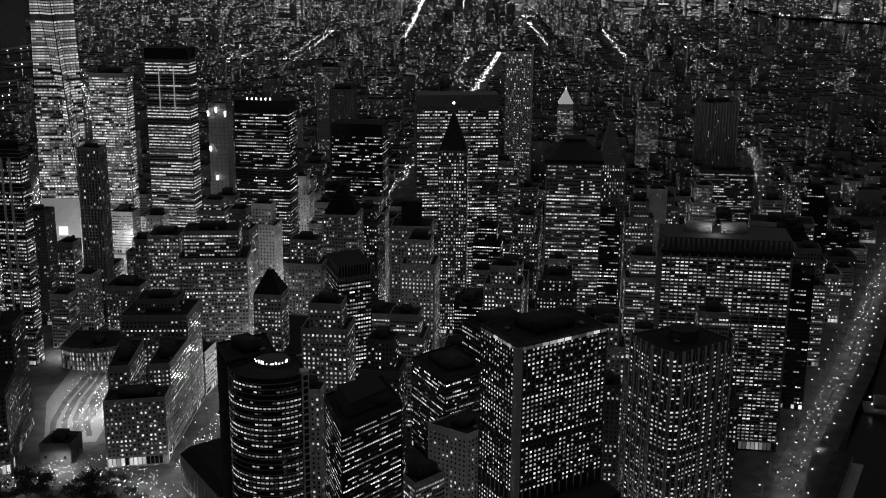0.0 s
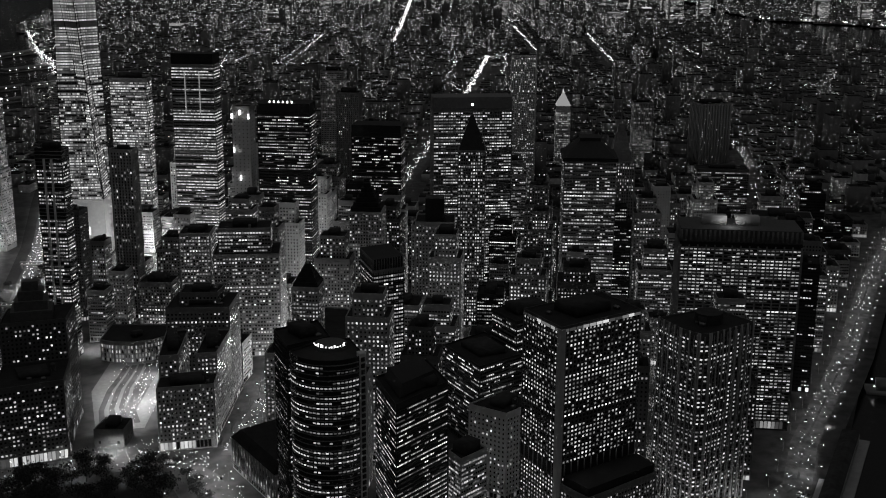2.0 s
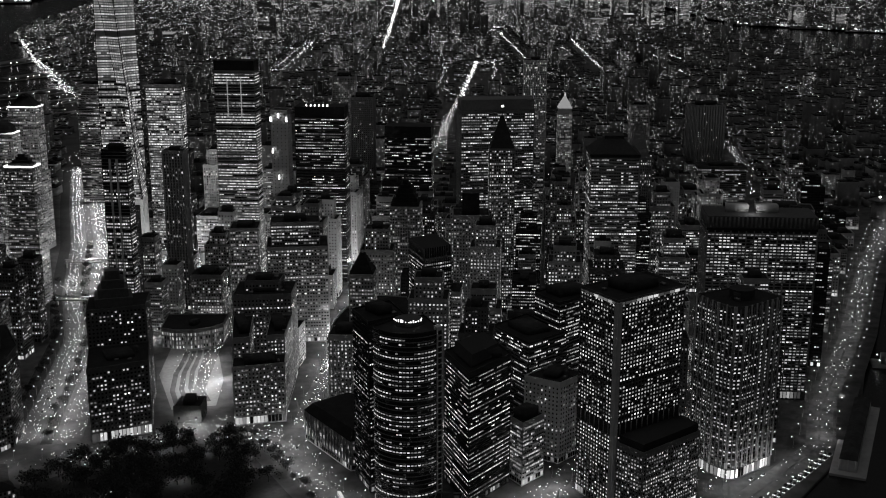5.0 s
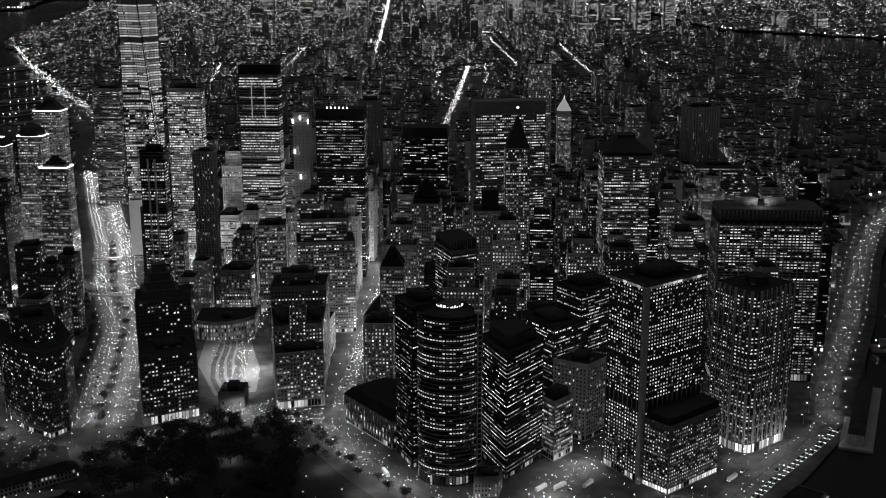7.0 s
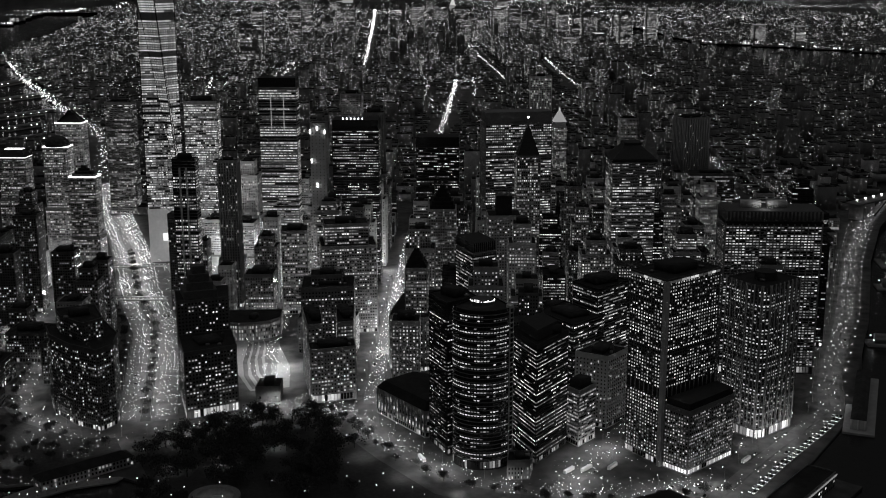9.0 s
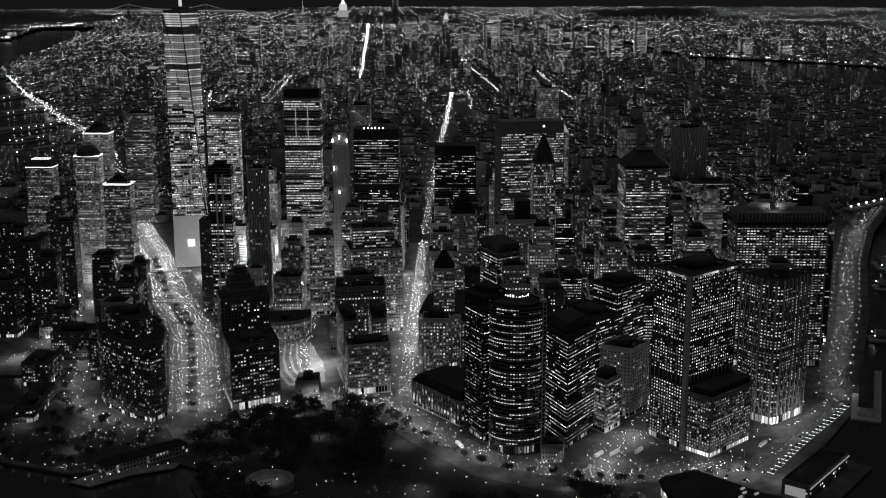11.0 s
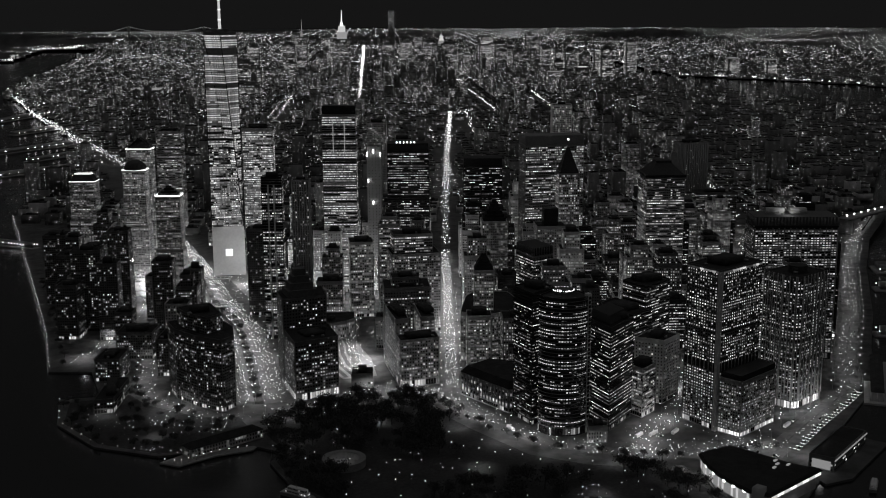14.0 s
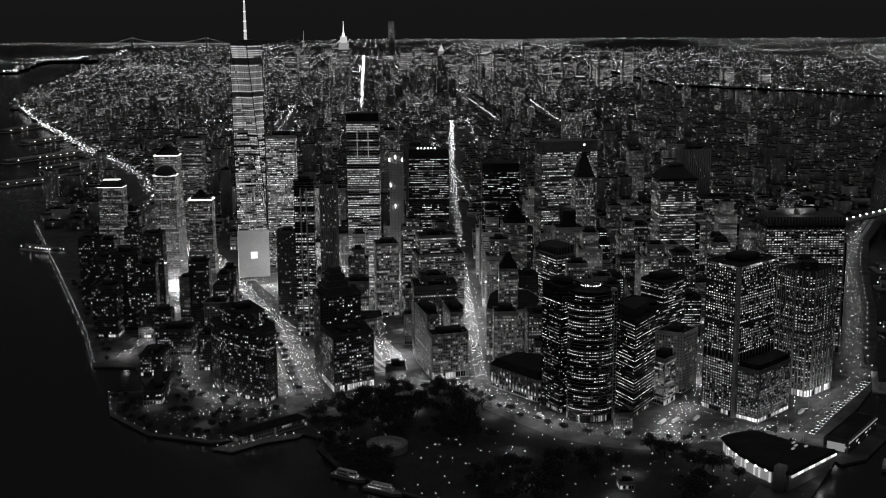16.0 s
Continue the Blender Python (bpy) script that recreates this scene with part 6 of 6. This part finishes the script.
for x, y in ((29, -148), (23, -162), (19, -178), (17, -190), (17, -201)):
    v, f = boxes([(x - 0.6, y, 13.6, 15.4, 0.9, 0.9, 0)])
    part("canopy_lamp", mesh_of("canopy_lamp", v, f, [M_LAMP]), o, "bright canopy lamp")
part("pylon", mesh_of("pylon", *boxes([(19, -214, 0, 22, 4.5, 4, 0.3)]), [M_CONC]), o)
for k in range(8):
    v, f = boxes([(29 + 9.1 * k, -220.3 + 1.78 * k, 12.2, 14.2, 4.2, 0.5, 0.193)])
    part("canopy_strip", mesh_of("canopy_strip", v, f, [M_W4 if k % 2 else M_W3]), o, "lit canopy edge")
for x, y in ((74, -182), (80, -188), (66, -186), (78, -176)):
    v, f = boxes([(x, y, 17.4, 18.6, 2.0, 0.9, 0.2)])
    part("skylight", mesh_of("skylight", v, f, [M_W2]), o, "lit roof light")
TAKEN.append(poly)
lamp_light(14, -165, 9, LAMP_W * 0.1)
lamp_light(60, -222, 9, LAMP_W * 0.05)
# old ferry building and slips
slab("slip_deck", [(108, -204), (136, -208), (228, -172), (214, -128), (120, -164)], 0.25, M_ASPHALT, "dark deck of the ferry slips", "pier", 3.0)
shed = tower("ferry_shed", "long low dark ferry shed with a lit end wall", rect((133, -191), (209, -162), 22), 12, 91, wall=M_STEEL, fh=4, bw=4, ww=0.6, wh=0.5, p=0.1, lobby=0, plant=False)
e = np.array((209.0, -162.0)) - np.array((133.0, -191.0))
e /= np.hypot(*e)
for k in range(10):      # lit eaves along the water side
    q = np.array((133.0, -191.0)) + e * (4 + 8.4 * k) + np.array((e[1], -e[0])) * 0.4
    part("eaves_lamp", mesh_of("eaves_lamp", *boxes([(q[0], q[1], 9.6, 10.6, 3.6, 0.3, math.atan2(e[1], e[0]))]), [M_W2]), shed, "dim eaves lamp")
# emitting panel puts in the light on the shed's end wall
q = np.array((133.0, -191.0)) + np.array((-e[1], e[0])) * 11 - e * 0.3
part("end_wall_glow", mesh_of("end_wall_glow", *boxes([(q[0], q[1], 1.5, 9, 0.2, 8, math.atan2(e[1], e[0]))]), [M_W2]), shed, "glowing panel in place of light on the end wall")
lamp_light(122, -186, 8, LAMP_W * 0.05)
# long pale landing building on the river's edge
slab("pier_deck", box_at(367, -50, 150, 26, 51), 0.1, M_CONC, "concrete deck of the ferry landing", "pier", 3.0)
o = thing("ferry_landing", "long low pale ferry landing with arched bays", "landing")
lp = box_at(367, -49, 134, 12, 51)
part("wall", mesh_of("wall", *prism(ccw(lp), 0.1, 9), [M_STONE]), o)
part("roof", mesh_of("roof", *prism(shrink(ccw(lp), -0.6), 9, 11.5, shrink(ccw(lp), 4)), [M_ROOF2]), o, "low dark pitched roof")
pi, sp = relief(ccw(lp), 0.2, 9, 4.4, 6.5, 1.2, 0.6, 0.5)
part("pier_grid", mesh_of("pier_grid", pi[0], pi[1], [M_LIGHTSTONE]), o, "pale arcade piers", kind="stuff")
lamp_light(352, -38, 9, LAMP_W * 0.1)
lamp_light(410, 8, 9, LAMP_W * 0.1)

# round sandstone fort in the park
o = thing("round_fort", "low ring-shaped sandstone fort in the dark park", "fort")
ro = [(-206 + 19 * math.cos(a), 47 + 19 * math.sin(a)) for a in np.linspace(0, 2 * math.pi, 37)[:-1]]
ri = [(-206 + 14 * math.cos(a), 47 + 14 * math.sin(a)) for a in np.linspace(0, 2 * math.pi, 37)[:-1]]
n = 36
V = [(x, y, z) for z in (0.1, 6.5) for g in (ro, ri) for x, y in g]
F = []
for i in range(n):
    j = (i + 1) % n
    F += [[i, j, 2 * n + j, 2 * n + i], [n + j, n + i, 3 * n + i, 3 * n + j], [2 * n + i, 2 * n + j, 3 * n + j, 3 * n + i]]
part("ring_wall", mesh_of("ring_wall", V, F, [M_BRICK]), o)
part("inner_deck", mesh_of("inner_deck", [(x, y, 0.2) for x, y in ri], [list(range(n))], [M_PAVE]), o)
lamp_light(-206, 47, 9, LAMP_W * 0.08)
# pier with a long low head house
slab("pier_deck", [(-339, 137), (-327, 120), (-291, 126), (-259, 121), (-246, 132), (-296, 150)], -0.02, M_PAVE, "lit timber pier deck", "pier", 1.2)
o = thing("pier_house", "long low pier house with dark pitched roof", "pier house")
ph = rect((-312, 131), (-238, 145), 15)
part("wall", mesh_of("wall", *prism(ph, 0, 8), [M_STONE]), o)
pw = panes(ph, 1, 8, 3.4, 3.0, 0.5, 0.6, np.random.default_rng(2), 0.2)
for v, f, l in pw:
    part("window_band", mesh_of("window_band", v, f, WINS, l), o, kind="stuff")
mid = shrink(ph, 7)
part("roof", mesh_of("roof", *prism(shrink(ph, -0.8), 8, 12.5, mid), [M_ROOF]), o, "dark pitched roof")
for x, y, a in road_points([(-339, 136), (-327, 122), (-291, 127), (-259, 122)], 7, -1.5, 0, 1):
    copy_thing(post_proto, pose(x, y, 0.0))


def boat(x, y, turn, l, label, decks, lit):
    o = thing("ferry_boat", label, "boat", "moored boats")
    w = l * 0.22
    hull = [(-l / 2, -w / 2), (l * 0.32, -w / 2), (l / 2, 0), (l * 0.32, w / 2), (-l / 2, w / 2)]
    part("hull", mesh_of("hull", *prism(hull, -1.7, 1.2, [(a * 1.03, b * 1.06) for a, b in hull]), [M_PAINT]), o)
    for k in range(decks):
        s = 0.86 - 0.16 * k
        d = [(-l * 0.46 * s, -w * 0.42 * s), (l * 0.3 * s, -w * 0.42 * s), (l * 0.3 * s, w * 0.42 * s), (-l * 0.46 * s, w * 0.42 * s)]
        part("deck_house", mesh_of("deck_house", *prism(d, 1.2 + 2.6 * k, 3.8 + 2.6 * k), [M_CLAD]), o)
        for v, f, lv in panes(ccw(d), 1.5 + 2.6 * k, 3.7 + 2.6 * k, 2.2, 1.6, 0.7, 0.5, np.random.default_rng(int(l) + k), lit, 3, 0.1):
            part("cabin_window_band", mesh_of("cabin_window_band", v, f, WINS, lv), o, kind="stuff")
    part("mast", mesh_of("mast", *boxes([(-l * 0.1, 0, 1.2 + 2.6 * decks, 5 + 2.6 * decks, 0.1, 0.1, 0)]), [M_STEEL]), o)
    o.matrix_basis = pose(x, y, 0, 0, 0, turn)


boat(-266, 8, -64, 34, "moored tour boat with lit deck cabins", 2, 0.8)
boat(-256, -34, -62, 36, "moored sightseeing boat with strings of lights", 2, 0.9)
boat(140, -226, 35, 26, "moored harbour boat with lit cabins", 1, 0.9)
boat(-345, 1190, 80, 30, "moored harbour ferry with lit windows", 1, 0.7)
# lower-town odds: kiosk, church front, footbridges
tower("kiosk", "small park kiosk with bright lit front", box_at(-82, -138, 13, 12, 120), 6, 93, wall=M_CONC, fh=4, bw=2.4, ww=0.8, wh=0.7, p=0.9, lobby=0, taken=True)
tower("mansion", "small columned brick mansion in front of the towers", [(2, -26), (18, -34), (30, -20), (14, -10)], 15, 94, wall=M_BRICK, fh=3.6, bw=2.4, ww=0.4, wh=0.6, p=0.5, lobby=0)


def footbridge(a, b, z, label):
    a, b = np.array(a, float), np.array(b, float)
    o = thing("footbridge", label, "bridge")
    L = np.hypot(*(b - a))
    m = (a + b) / 2
    t = math.atan2(*(b - a)[::-1])
    part("deck", mesh_of("deck", *boxes([(m[0], m[1], z, z + 1.0, L / 2, 2.2, t)]), [M_CONC]), o)
    part("roof", mesh_of("roof", *boxes([(m[0], m[1], z + 3.6, z + 4.0, L / 2, 2.4, t)]), [M_STEEL]), o)
    for k in range(12):
        c = a + (b - a) * (k + 0.5) / 12
        part("lamp", mesh_of("lamp", *boxes([(c[0], c[1], z + 2.9, z + 3.5, 0.5, 2.42, t)]), [M_W4]), o, "lit bridge lamp")
    for q in (0.03, 0.5, 0.97):
        c = a + (b - a) * q
        part("pillar", mesh_of("pillar", *boxes([(c[0], c[1], 0, z, 0.6, 1.4, t)]), [M_CONC]), o)


footbridge((-130, 610), (-77, 579), 6, "covered footbridge over the wide street with lamps")
footbridge((-92, 764), (-30, 738), 6, "covered footbridge with bright lamps")
# old stone bridge's ramp over the river drive
o = thing("bridge_ramp", "lit bridge ramp rising over the river", "bridge")
a, b = np.array((985.0, 508.0)), np.array((1560.0, 620.0))
L = np.hypot(*(b - a)); t = math.atan2(*(b - a)[::-1]); m = (a + b) / 2
part("deck", mesh_of("deck", *boxes([(m[0], m[1], 24, 27, L / 2, 12, t)]), [M_STEEL]), o)
for k in range(24):
    c = a + (b - a) * (k + 0.5) / 24
    part("deck_lamp", mesh_of("deck_lamp", *boxes([(c[0], c[1], 29, 31.5, 1.2, 1.2, t)]), [M_LAMP]), o, "bridge lamp")
for q in (0.02, 0.3, 0.6, 0.95):
    c = a + (b - a) * q
    part("pillar", mesh_of("pillar", *boxes([(c[0], c[1], -4, 24, 4, 10, t)]), [M_STONE]), o)
# lit finger piers in the northern river
for a, b, w in (((300, 2640), (-8, 2475), 34), ((190, 2130), (-113, 2028), 34), ((520, 3750), (185, 3390), 44), ((-205, 1140), (-252, 1218), 14), ((250, 2400), (40, 2270), 26), ((420, 3150), (150, 2950), 40), ((514, 72), (640, -30), 20), ((702, 220), (830, 118), 24), ((800, 300), (930, 200), 46)):
    a, b = np.array(a, float), np.array(b, float)
    L = np.hypot(*(b - a))
    u = (b - a) / L
    t = math.atan2(u[1], u[0])
    m = (a + b) / 2
    n = np.array((-u[1], u[0]))
    o = thing("river_pier", "long river pier shed with rows of lamps", "pier")
    part("deck", mesh_of("deck", draw_in(boxes([(m[0], m[1], -3, 0.6, L / 2, w / 2, t)])[0]), BOXF, [M_CONC]), o)
    part("shed", mesh_of("shed", draw_in(boxes([(m[0], m[1], 0.6, 9, L / 2 - 8, w / 2 - 5, t)])[0]), BOXF, [M_STEEL]), o)
    for q in range(14):
        for sd in (-1, 1):
            p = a + u * L * (q + 0.5) / 14 + n * sd * (w / 2 - 1.5)
            if rc.random() < 0.35:
                continue
            g = 0.0003 * np.hypot(p[0] - EYE[0], p[1] - EYE[1])
            part("pier_lamp", mesh_of("pier_lamp", draw_in(boxes([(p[0], p[1], 5, 5 + 2.0 * g, g, g, 0)])[0]), BOXF, [M_LAMP]), o, "pier lamp")
